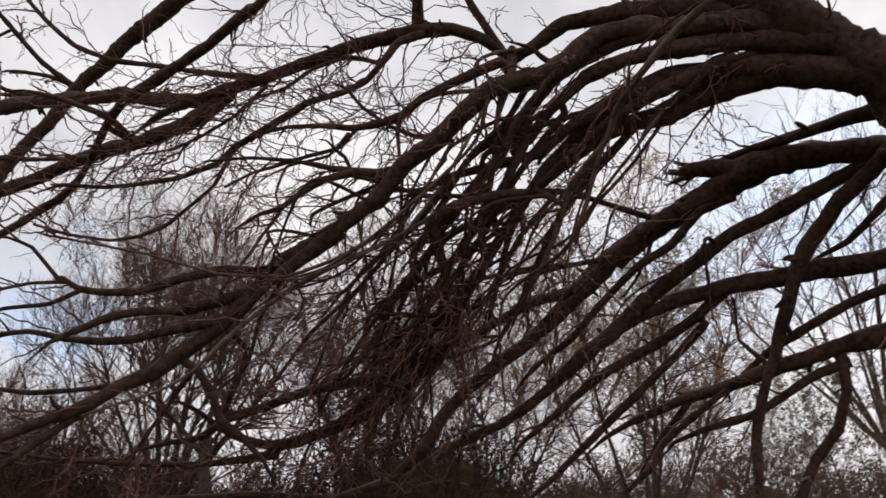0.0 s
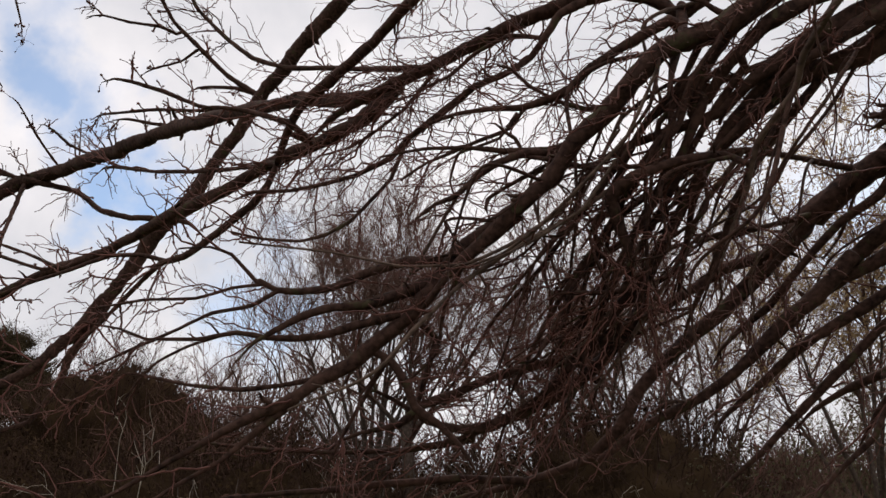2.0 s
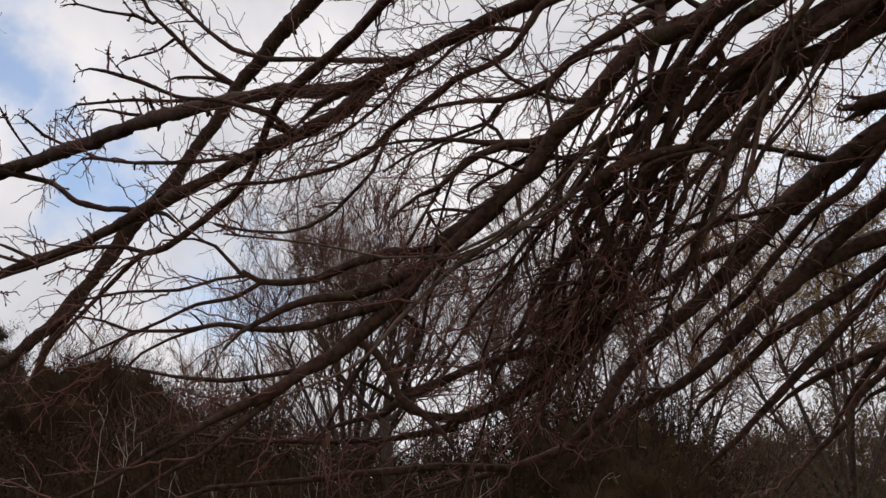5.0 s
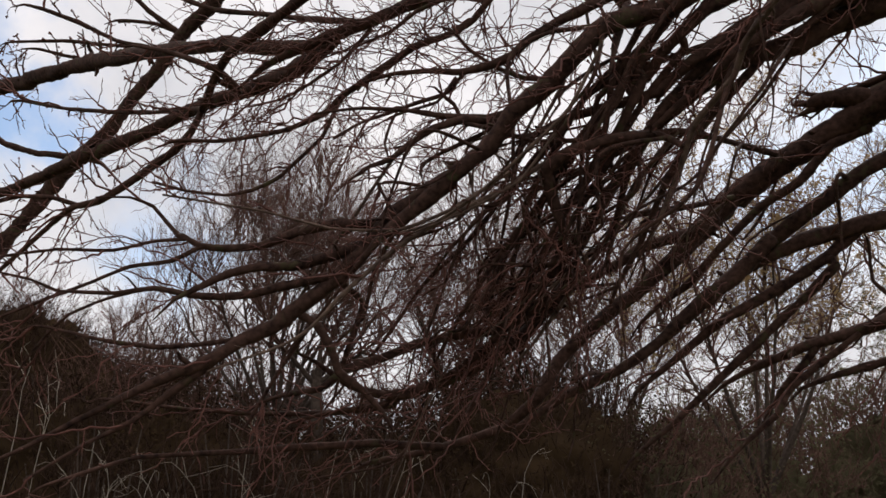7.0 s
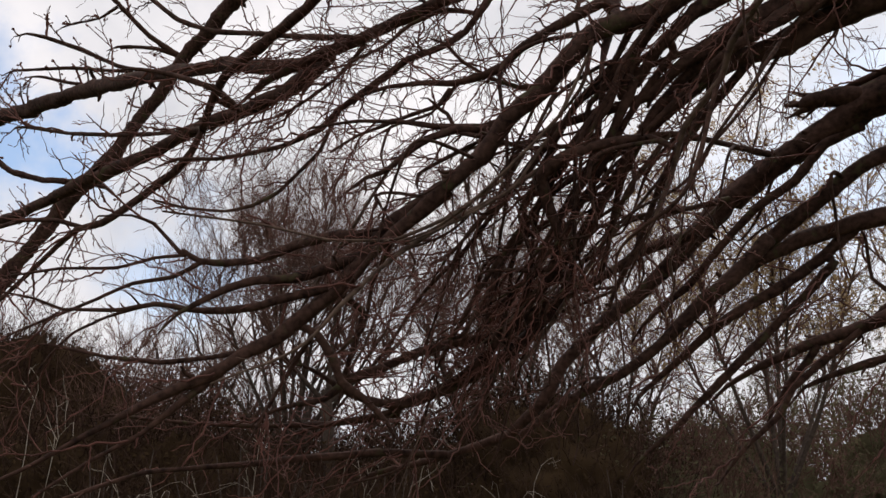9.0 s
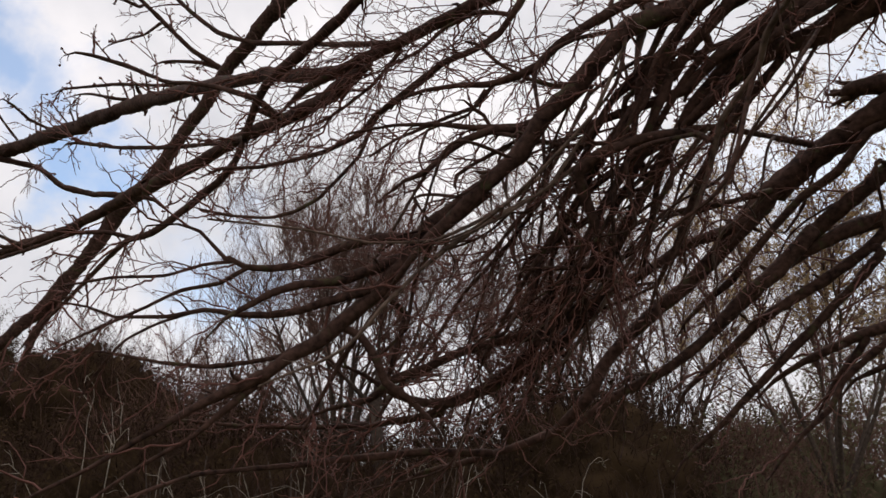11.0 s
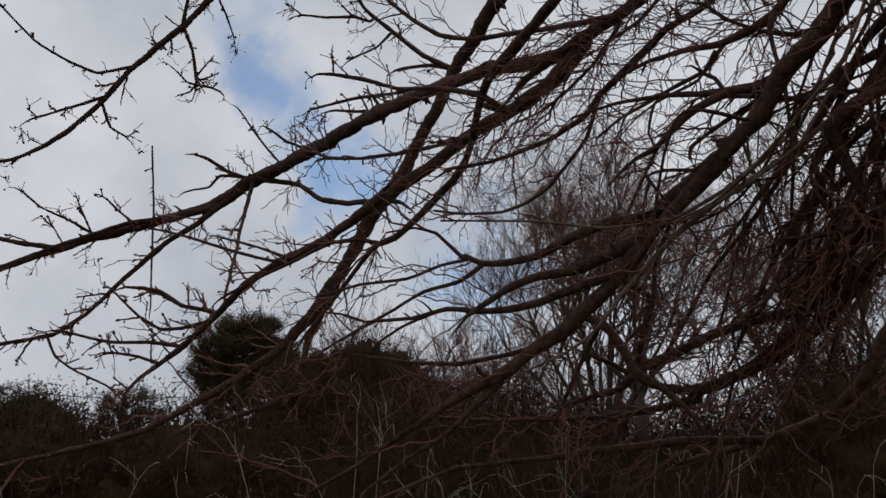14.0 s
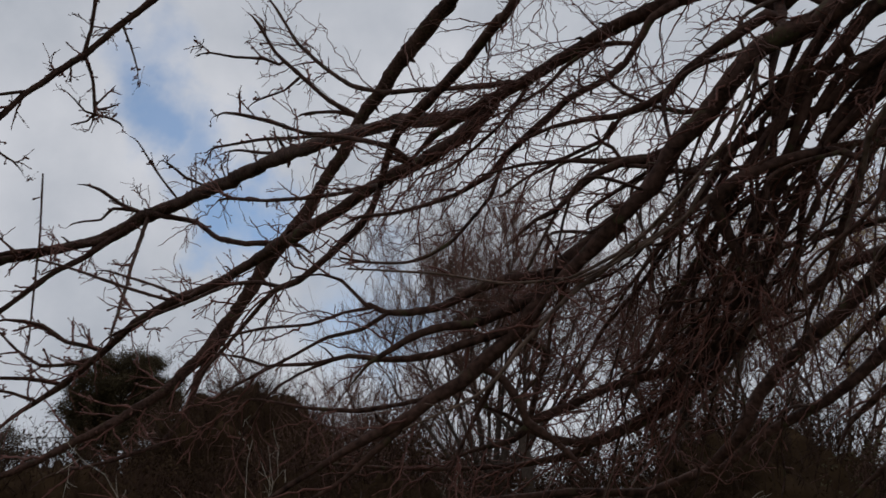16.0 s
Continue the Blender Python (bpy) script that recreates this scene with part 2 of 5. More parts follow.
def smooth_line(ctrl, gap=0.022, stiff=0.0):
    """A rounded line through control rows (x, y, z, radius); stiff: straighter between them, with kinks."""
    c = np.array(ctrl, float)
    c = np.vstack([2 * c[0] - c[1], c, 2 * c[-1] - c[-2]])
    c[:, 3] = np.maximum(c[:, 3], 0.001)
    out = []
    for i in range(1, len(c) - 2):
        m = max(2, int(np.linalg.norm(c[i + 1, :3] - c[i, :3]) / gap))
        t = (np.arange(m) / m)[:, None]
        p0, p1, p2, p3 = c[i - 1], c[i], c[i + 1], c[i + 2]
        curve = 0.5 * (2 * p1 + (p2 - p0) * t + (2 * p0 - 5 * p1 + 4 * p2 - p3) * t * t + (3 * p1 - p0 - 3 * p2 + p3) * t**3)
        out.append(curve * (1 - stiff) + (p1 * (1 - t) + p2 * t) * stiff)
    out.append(c[-2:-1])
    return np.vstack(out)


def roughen(line, gnarl=0.16):
    """Small bends, kinks and swellings along a limb."""
    n = len(line)

    def wave(cells):
        return np.interp(np.linspace(0, 1, n), np.linspace(0, 1, cells + 2), rng.normal(size=cells + 2).clip(-1.8, 1.8))

    out = line.copy()
    hold = np.sin(np.linspace(0.03, 0.97, n) * np.pi) ** 0.5
    for axis in range(3):
        out[:, axis] += (wave(max(3, n // 4)) * 0.09 + wave(max(2, n // 9)) * gnarl * hold) * line[:, 3]
    out[:, 3] *= 1 + 0.035 * wave(max(3, n // 4)) + 0.02 * rng.normal(size=n)
    for _ in range(max(1, n // 12)):
        at = rng.integers(n)
        out[max(0, at - 1) : at + 2, 3] *= rng.uniform(1.03, 1.12)
    return out


# ---- ground ----
def build_ground():
    n = 90
    edge = np.linspace(-1, 1, n)
    grid = np.sign(edge) * np.abs(edge) ** 3 * 1500
    gx, gy = np.meshgrid(grid, grid, indexing="ij")
    gz = 0.06 * np.sin(gx * 0.7 + 1) * np.cos(gy * 0.55) * np.exp(-(gx**2 + gy**2) / 4000)
    verts = np.stack([gx, gy, gz - 0.03], -1).reshape(-1, 3)
    i, j = np.meshgrid(np.arange(n - 1), np.arange(n - 1), indexing="ij")
    a0 = (i * n + j).ravel()
    ob = new("ground", mesh_from("ground", verts, np.stack([a0, a0 + n, a0 + n + 1, a0 + 1], 1)))
    ob.data.materials.append(grass)
    tagged(ob, "rough winter grass with bare earth patches", "ground", "", "structure")


build_ground()

# ---- the weeping tree ----
TREE = thing("weeping_tree", (2.06, 1.50, 0.0), "leafless weeping tree with dark arching branches and budded twigs", "tree")
HOME = np.array(TREE.location)


limb_lines = []


def wrinkle(verts, line, sides, depth=0.11):
    """Ridges along the bark and small lumps on it."""
    n = len(line)
    co = verts.reshape(n, sides, 3)
    ridge = np.cumsum(rng.normal(size=(n, sides)) * 0.45, 0)
    ridge -= ridge.mean(0, keepdims=True)
    fade = rng.normal(size=(n, sides)) * 0.6 + 0.5 * np.tanh(ridge)
    mid = line[:, None, :3]
    return (mid + (co - mid) * (1 + depth * np.clip(fade, -1.6, 1.6))[..., None]).reshape(-1, 3)


single_twigs = 0


def limb(ctrl, dense, reach, material=None, slim=1.0, gnarl=0.16, stiff=0.6):
    """One branch of the weeping tree: its wood with pegs of old side shoots, and the twigs that it carries."""
    global single_twigs
    line = roughen(smooth_line(ctrl, 0.022, stiff), gnarl)
    line[:, :3] -= HOME
    tip = line[-1:].copy()
    tip[:, 3] = 0.0006
    tip[:, :3] += unit(line[-1, :3] - line[-2, :3]) * line[-1, 3] * 0.8
    line = np.vstack([line, tip])
    p, r = line[None, :, :3], line[None, :, 3]
    length = np.linalg.norm(np.diff(line[:, :3], axis=0), axis=1).sum()
    sides = 14 if line[:, 3].max() > 0.015 else 8
    wood, faces = tube_arrays(p, r, sides)
    wood = wrinkle(wood, line, sides)
    big = max(1.0, slim * 0.75)
    pegs = shoots(p, r, max(1, int(length * 5 / big)), 0.02 * big, 0.07 * big, (35, 75), (line[:, 3].mean() * 0.42, line[:, 3].mean() * 0.22), (0, 0, 0), 4, 0.05, 0.2)
    v, f = tube_arrays(pegs[0], pegs[1], 6)
    ob = part("branch", mesh_from("branch", np.vstack([wood, v]), np.vstack([faces, f + len(wood)])), material or bark, TREE)
    limb_lines.append(line[:-1].copy())
    far_off, lush = slim > 1.6, reach > 0.17
    lace = 1.12 if lush and dense > 12 and not far_off else 0.6 if far_off else 0.4 if line[:, 2].mean() < 2.05 else 1.0
    n = max(2, int(dense * length * lace))
    fine = slim * (0.80 if lace > 1 else 1.0)
    knob = (0.0031 if slim < 1.5 else 0.0052) * slim
    if far_off:
        one = shoots(p, r, n, reach * 0.3, reach * 1.15, (30, 66), (0.0033 * fine, 0.0019 * fine), (0, 0, 0.20), 8, 0.05, 0.12, 0.2, knob * 0.8)
    else:
        one = shoots(p, r, n, reach * 0.45, reach * 1.5, (22, 62), (0.0032 * fine, 0.0014 * fine), (-0.05, 0, -0.07) if lush else (0, 0, 0.04), 12, 0.05, 0.30, 0.42)
    two = shoots(one[0], one[1], int(n * (3.6 if lush and not far_off else 1.6)), reach * 0.14, reach * 0.6, (25, 62), (0.0020 * fine, 0.0012 * fine), (0, 0, 0.03), 8, 0.1, 0.30 if not far_off else 0.14, 0.40 if not far_off else 0.2, knob * 0.7 if far_off else 0.0)
    three = shoots(two[0], two[1], int(n * (3.2 if lush else 2)), 0.025 * big, 0.095 * big, (28, 65), (0.0013 * fine, 0.0010 * fine), (0, 0, 0.06), 6, 0.1, 0.28, 0.3, 0.0019 * fine)
    spur = shoots(one[0], one[1], int(n * (2.4 if far_off else 1.5)), 0.012 * big, 0.035 * big, (40, 80), (0.0020 * fine, 0.0016 * fine), (0, 0, 0.05), 4, 0.1, 0.2, 0.2, knob * 0.8)
    own = shoots(p, r, int(n * 0.7) + 1, 0.015 * big, 0.06 * big, (40, 80), (0.0023 * slim, 0.0017 * slim), (0, 0, 0.05), 5, 0.03, 0.25, 0.3, knob)
    stem = two[2][three[2]]
    alone = np.argsort(-np.linalg.norm(one[0][:, -1] - one[0][:, 0], axis=1))[: min(4, n // 2)] if single_twigs < 296 and length > 0.25 else []
    single_twigs += len(alone)
    rest = np.ones(n, bool)
    rest[list(alone)] = False
    for i in alone:
        sprays = [(one[0][[i]], one[1][[i]], 5)] + [(q[0][m], q[1][m], 3) for q, m in ((two, two[2] == i), (three, stem == i), (spur, spur[2] == i))]
        part("twig", tube_mesh("twig", sprays), twig_bark, ob)
    sprays = [(one[0][rest], one[1][rest], 4)] + [(q[0][m], q[1][m], 3) for q, m in ((two, rest[two[2]]), (three, rest[stem]), (spur, rest[spur[2]]))]
    part("twig_spray", tube_mesh("twig_spray", sprays + [(own[0], own[1], 4)]), twig_bark, ob, "thin red-brown budded twigs", "stuff")
    return ob


def build_trunk():
    ctrl = [(2.12, 1.56, -0.05, 0.19), (2.08, 1.52, 0.25, 0.145), (2.05, 1.50, 1.0, 0.13), (2.04, 1.48, 1.9, 0.125), (2.02, 1.46, 2.6, 0.125), (1.98, 1.45, 2.95, 0.11), (1.90, 1.44, 3.12, 0.08), (1.82, 1.43, 3.2, 0.02)]
    line = roughen(smooth_line(ctrl, 0.05), 0.1)
    line[:, :3] -= HOME
    verts, faces = tube_arrays(line[None, :, :3], line[None, :, 3], 28)
    part("trunk", mesh_from("trunk", wrinkle(verts, line, 28, 0.05), faces), bark, TREE, "thick dark furrowed trunk")


build_trunk()
limb([(1.31, 1.59, 3.15, 0.0429), (1.13, 1.67, 3.19, 0.0350), (0.99, 1.74, 3.20, 0.0255), (0.85, 1.82, 3.19, 0.0231), (0.77, 1.89, 3.14, 0.0171), (0.72, 1.93, 3.12, 0.0160)], 10.0, 0.25, None, 1.03)
limb([(0.72, 1.93, 3.12, 0.0160), (0.65, 1.93, 3.17, 0.0172), (0.55, 1.95, 3.21, 0.0184), (0.45, 1.99, 3.21, 0.0217), (0.30, 2.07, 3.19, 0.0197), (0.17, 2.14, 3.16, 0.0177), (0.01, 2.21, 3.11, 0.0172), (-0.13, 2.27, 3.07, 0.0160), (-0.26, 2.32, 3.01, 0.0096), (-0.35, 2.35, 2.93, 0.0032)], 26.6, 0.33, None, 1.06)
limb([(0.72, 1.91, 3.14, 0.0135), (0.70, 1.88, 3.05, 0.0155), (0.64, 1.77, 2.89, 0.0132), (0.60, 1.71, 2.78, 0.0079), (0.57, 1.67, 2.68, 0.0026)], 2.0, 0.10, None, 0.98)
limb([(-0.15, 2.53, 3.17, 0.0238), (-0.11, 2.54, 3.23, 0.0238), (-0.30, 2.71, 3.31, 0.0257), (-0.48, 2.95, 3.46, 0.0262), (-0.77, 3.36, 3.66, 0.0277), (-1.24, 4.01, 3.96, 0.0362), (-1.83, 4.65, 4.15, 0.0422), (-2.54, 5.43, 4.39, 0.0455), (-2.93, 5.71, 4.42, 0.0563)], 5.3, 0.44, None, 1.89)
limb([(-2.90, 5.71, 4.44, 0.0543), (-3.23, 5.70, 4.25, 0.0396), (-3.61, 5.60, 4.12, 0.0352), (-4.00, 5.46, 3.98, 0.0327), (-4.31, 5.35, 3.85, 0.0303), (-4.57, 5.26, 3.73, 0.0260), (-4.76, 5.20, 3.66, 0.0239), (-5.05, 5.05, 3.54, 0.0176), (-5.19, 4.98, 3.46, 0.0106), (-5.28, 4.94, 3.36, 0.0035)], 8.9, 0.45, None, 2.60)
limb([(-2.93, 5.71, 4.41, 0.0376), (-3.17, 5.69, 4.24, 0.0291), (-3.46, 5.59, 4.14, 0.0227), (-3.76, 5.45, 4.06, 0.0163), (-4.02, 5.34, 3.94, 0.0161), (-4.26, 5.23, 3.82, 0.0139), (-4.37, 5.18, 3.75, 0.0083), (-4.44, 5.15, 3.67, 0.0028)], 3.2, 0.22, None, 2.60)
limb([(-3.00, 5.70, 4.37, 0.0250), (-3.29, 5.66, 4.11, 0.0227), (-3.57, 5.58, 3.89, 0.0204), (-3.80, 5.52, 3.63, 0.0181), (-4.06, 5.44, 3.33, 0.0158), (-4.24, 5.35, 3.17, 0.0156), (-4.42, 5.22, 3.10, 0.0115), (-4.59, 5.09, 3.04, 0.0094), (-4.65, 5.04, 3.00, 0.0056), (-4.70, 5.01, 2.95, 0.0019)], 9.7, 0.39, None, 2.60)
limb([(-4.26, 5.35, 3.85, 0.0202), (-4.50, 5.20, 3.86, 0.0179), (-4.69, 5.06, 3.88, 0.0158), (-4.93, 4.87, 3.89, 0.0116), (-5.01, 4.81, 3.88, 0.0070), (-5.07, 4.77, 3.84, 0.0023)], 11.4, 0.33, None, 2.60)
limb([(-0.08, 2.25, 3.08, 0.0164), (-0.07, 2.32, 3.12, 0.0201), (-0.13, 2.48, 3.16, 0.0240), (-0.21, 2.64, 3.18, 0.0246), (-0.35, 2.80, 3.19, 0.0242), (-0.54, 2.96, 3.19, 0.0246), (-0.76, 3.12, 3.14, 0.0259), (-0.99, 3.25, 3.09, 0.0282)], 7.1, 0.38, None, 1.29)
limb([(-0.99, 3.25, 3.10, 0.0271), (-1.19, 3.44, 3.08, 0.0226), (-1.41, 3.61, 3.05, 0.0213), (-1.68, 3.76, 3.02, 0.0209), (-1.95, 3.90, 2.96, 0.0204), (-2.19, 4.06, 2.85, 0.0183), (-2.49, 4.19, 2.69, 0.0145), (-2.78, 4.29, 2.56, 0.0104), (-2.86, 4.32, 2.50, 0.0062), (-2.91, 4.34, 2.44, 0.0021)], 12.1, 0.42, None, 1.78)
limb([(-1.75, 5.53, 4.09, 0.0538), (-1.93, 5.59, 3.84, 0.0481), (-2.09, 5.65, 3.59, 0.0423), (-2.28, 5.68, 3.34, 0.0422), (-2.51, 5.67, 3.08, 0.0381), (-2.81, 5.60, 2.83, 0.0320), (-3.14, 5.49, 2.61, 0.0259)], 8.7, 0.53, None, 2.54)
limb([(-3.14, 5.49, 2.61, 0.0259), (-3.43, 5.43, 2.45, 0.0220), (-3.75, 5.32, 2.34, 0.0200), (-4.05, 5.20, 2.26, 0.0161), (-4.36, 5.05, 2.17, 0.0141), (-4.48, 5.00, 2.11, 0.0085), (-4.55, 4.96, 2.05, 0.0028)], 9.9, 0.52, None, 2.60)
limb([(-1.98, 5.58, 3.78, 0.0268), (-2.15, 5.67, 3.45, 0.0288), (-2.34, 5.73, 3.15, 0.0268), (-2.43, 5.78, 2.91, 0.0210), (-2.58, 5.80, 2.69, 0.0171), (-2.89, 5.71, 2.56, 0.0132), (-3.22, 5.59, 2.46, 0.0093), (-3.29, 5.56, 2.42, 0.0056), (-3.34, 5.54, 2.38, 0.0019)], 8.5, 0.44, None, 2.56)
limb([(-0.44, 2.49, 3.04, 0.0105), (-0.36, 2.52, 3.02, 0.0105), (-0.43, 2.45, 3.05, 0.0112), (-0.56, 2.49, 3.11, 0.0089), (-0.65, 2.51, 3.14, 0.0072), (-0.71, 2.52, 3.15, 0.0043), (-0.75, 2.53, 3.15, 0.0014)], 4.4, 0.20, None, 1.17)
limb([(-0.48, 2.58, 2.98, 0.0109), (-0.49, 2.63, 3.00, 0.0109), (-0.64, 2.84, 3.09, 0.0079), (-0.83, 3.03, 3.17, 0.0085), (-1.09, 3.20, 3.25, 0.0080), (-1.33, 3.36, 3.35, 0.0072), (-1.39, 3.39, 3.36, 0.0043), (-1.42, 3.41, 3.34, 0.0014)], 9.0, 0.25, None, 1.40)
limb([(-2.78, 5.56, 4.38, 0.0244), (-2.44, 5.55, 4.29, 0.0180), (-2.23, 5.51, 4.13, 0.0195), (-1.98, 5.44, 4.04, 0.0191), (-1.70, 5.36, 4.01, 0.0223), (-1.54, 5.31, 3.95, 0.0134), (-1.44, 5.27, 3.86, 0.0045)], 5.1, 0.32, None, 2.58)
limb([(-0.07, 2.32, 3.12, 0.0104), (0.00, 2.29, 3.17, 0.0104), (-0.16, 2.39, 3.23, 0.0093), (-0.30, 2.48, 3.29, 0.0088), (-0.47, 2.56, 3.34, 0.0083), (-0.61, 2.62, 3.42, 0.0086), (-0.73, 2.66, 3.54, 0.0079), (-0.85, 2.68, 3.68, 0.0071), (-0.95, 2.67, 3.85, 0.0062), (-0.98, 2.66, 3.89, 0.0037), (-1.00, 2.66, 3.90, 0.0012)], 13.5, 0.27, None, 1.27)
limb([(-1.13, 5.11, 4.83, 0.0223), (-1.14, 5.16, 4.88, 0.0223), (-1.34, 5.10, 4.99, 0.0168), (-1.56, 4.98, 5.16, 0.0149), (-1.71, 4.89, 5.30, 0.0131), (-1.81, 4.79, 5.46, 0.0112), (-1.86, 4.75, 5.52, 0.0067), (-1.89, 4.72, 5.53, 0.0022)], 5.2, 0.36, None, 2.52)
limb([(-1.65, 4.93, 5.24, 0.0112), (-1.68, 4.91, 5.20, 0.0112), (-1.79, 4.88, 5.24, 0.0112), (-1.99, 4.85, 5.24, 0.0093), (-2.15, 4.81, 5.26, 0.0075), (-2.22, 4.80, 5.25, 0.0045), (-2.26, 4.79, 5.23, 0.0015)], 10.7, 0.18, None, 2.54)
limb([(-1.55, 5.00, 5.14, 0.0112), (-1.67, 5.06, 5.08, 0.0075), (-1.85, 5.09, 5.04, 0.0076), (-1.92, 5.10, 5.01, 0.0046), (-1.96, 5.11, 4.97, 0.0015)], 9.5, 0.13, None, 2.54)
limb([(-1.16, 5.15, 4.89, 0.0148), (-1.31, 5.15, 4.93, 0.0131), (-1.46, 5.16, 4.94, 0.0113), (-1.56, 5.16, 4.93, 0.0068), (-1.63, 5.17, 4.90, 0.0023)], 8.1, 0.15, None, 2.50)
limb([(-1.08, 4.18, 4.16, 0.0135), (-1.27, 4.25, 4.22, 0.0123), (-1.48, 4.28, 4.33, 0.0126), (-1.71, 4.30, 4.41, 0.0113), (-1.80, 4.31, 4.43, 0.0068), (-1.87, 4.32, 4.41, 0.0023)], 10.4, 0.17, None, 2.08)
limb([(-1.21, 4.33, 4.24, 0.0110), (-1.40, 4.38, 4.27, 0.0096), (-1.60, 4.42, 4.29, 0.0097), (-1.83, 4.45, 4.28, 0.0082), (-1.91, 4.46, 4.27, 0.0049), (-1.96, 4.47, 4.24, 0.0016)], 10.3, 0.17, None, 2.14)
limb([(-1.46, 4.40, 4.27, 0.0096), (-1.44, 4.51, 4.23, 0.0114), (-1.60, 4.55, 4.27, 0.0099), (-1.78, 4.58, 4.32, 0.0084), (-1.85, 4.59, 4.32, 0.0050), (-1.90, 4.60, 4.31, 0.0017)], 10.2, 0.13, None, 2.20)
limb([(-2.59, 4.88, 5.93, 0.0258), (-2.93, 4.91, 5.65, 0.0239), (-3.18, 4.94, 5.43, 0.0239), (-3.56, 4.92, 5.10, 0.0218), (-3.79, 4.93, 4.84, 0.0197), (-4.01, 4.89, 4.61, 0.0176), (-4.18, 4.84, 4.46, 0.0155), (-4.34, 4.76, 4.34, 0.0134), (-4.52, 4.64, 4.27, 0.0113), (-4.59, 4.59, 4.22, 0.0068), (-4.65, 4.55, 4.17, 0.0023)], 11.4, 0.23, None, 2.60)
limb([(-3.19, 4.93, 5.43, 0.0159), (-3.12, 4.85, 5.59, 0.0139), (-3.05, 4.72, 5.79, 0.0118), (-3.03, 4.67, 5.85, 0.0071), (-3.01, 4.64, 5.87, 0.0024)], 9.5, 0.14, None, 2.60)
limb([(-3.19, 4.94, 5.42, 0.0160), (-3.16, 5.06, 5.28, 0.0121), (-3.18, 5.21, 5.05, 0.0122)], 11.4, 0.13, None, 2.60)
limb([(-3.57, 4.91, 5.10, 0.0139), (-3.78, 4.81, 5.02, 0.0117), (-3.92, 4.67, 5.05, 0.0097), (-4.08, 4.47, 5.13, 0.0076), (-4.22, 4.19, 5.31, 0.0074), (-4.24, 4.14, 5.32, 0.0044), (-4.26, 4.11, 5.32, 0.0015)], 7.6, 0.11, None, 2.60)
limb([(-3.76, 4.93, 4.88, 0.0138), (-4.02, 4.81, 4.74, 0.0097), (-4.19, 4.72, 4.64, 0.0077), (-4.24, 4.70, 4.60, 0.0046), (-4.28, 4.68, 4.55, 0.0015)], 17.2, 0.14, None, 2.60)
limb([(-3.79, 4.93, 4.83, 0.0118), (-3.77, 5.04, 4.68, 0.0099), (-3.70, 5.12, 4.64, 0.0080), (-3.66, 5.16, 4.60, 0.0048), (-3.64, 5.19, 4.56, 0.0016)], 17.2, 0.10, None, 2.60)
limb([(-2.92, 4.92, 5.65, 0.0100), (-2.89, 5.03, 5.54, 0.0080), (-2.87, 5.14, 5.41, 0.0061), (-2.87, 5.17, 5.36, 0.0036), (-2.87, 5.20, 5.31, 0.0012)], 17.2, 0.09, None, 2.60)
limb([(-3.19, 5.205, 5.065, 0.0115), (-3.10, 5.26, 5.06, 0.0095), (-3.04, 5.31, 5.045, 0.0080), (-3.014, 5.34, 5.017, 0.0040)], 12, 0.06, None, 2.20)
limb([(-3.19, 5.205, 5.065, 0.0100), (-3.246, 5.163, 5.073, 0.0080), (-3.294, 5.095, 5.126, 0.0060), (-3.347, 5.027, 5.173, 0.0030)], 12, 0.06, None, 2.20)
limb([(-3.19, 5.205, 5.065, 0.0090), (-3.24, 5.21, 5.009, 0.0075), (-3.292, 5.191, 4.986, 0.0060), (-3.338, 5.177, 4.962, 0.0030)], 12, 0.06, None, 2.20)
limb([(-3.172, 5.177, 5.12, 0.0080), (-3.111, 5.167, 5.189, 0.0060), (-3.029, 5.156, 5.275, 0.0030)], 8, 0.06, None, 2.20)
limb([(-3.19, 5.205, 5.065, 0.0080), (-3.205, 5.23, 5.009, 0.0060), (-3.233, 5.249, 4.954, 0.0030)], 8, 0.05, None, 2.20)
limb([(-3.176, 5.193, 5.092, 0.0080), (-3.086, 5.223, 5.129, 0.0070), (-3.018, 5.237, 5.168, 0.0040)], 10, 0.06, None, 2.20)
limb([(-3.33, 4.95, 4.43, 0.0057), (-3.38, 5.14, 4.01, 0.0077), (-3.42, 5.25, 3.69, 0.0077), (-3.45, 5.36, 3.34, 0.0057), (-3.46, 5.37, 3.28, 0.0034), (-3.46, 5.38, 3.23, 0.0011)], 3.5, 0.08, None, 2.60)
limb([(-2.86, 5.64, 4.38, 0.0165), (-2.77, 5.36, 3.95, 0.0135), (-2.65, 5.06, 3.57, 0.0108), (-2.53, 4.75, 3.18, 0.0083), (-2.51, 4.71, 3.12, 0.0050), (-2.51, 4.68, 3.05, 0.0017)], 8.8, 0.14, None, 2.50)
limb([(-2.93, 5.70, 4.45, 0.0167), (-3.06, 5.61, 4.49, 0.0145), (-3.19, 5.49, 4.56, 0.0124), (-3.27, 5.43, 4.58, 0.0074), (-3.33, 5.39, 4.57, 0.0025)], 7.0, 0.09, None, 2.60)
limb([(-2.94, 5.68, 4.46, 0.0125), (-3.12, 5.59, 4.45, 0.0124), (-3.21, 5.59, 4.36, 0.0103), (-3.31, 5.54, 4.33, 0.0082), (-3.38, 5.51, 4.30, 0.0049), (-3.42, 5.50, 4.26, 0.0016)], 7.0, 0.09, None, 2.60)
limb([(-2.53, 5.42, 4.41, 0.0079), (-2.65, 5.28, 4.57, 0.0079), (-2.76, 5.12, 4.75, 0.0058), (-2.79, 5.09, 4.77, 0.0035), (-2.80, 5.07, 4.77, 0.0012)], 7.2, 0.07, None, 2.60)
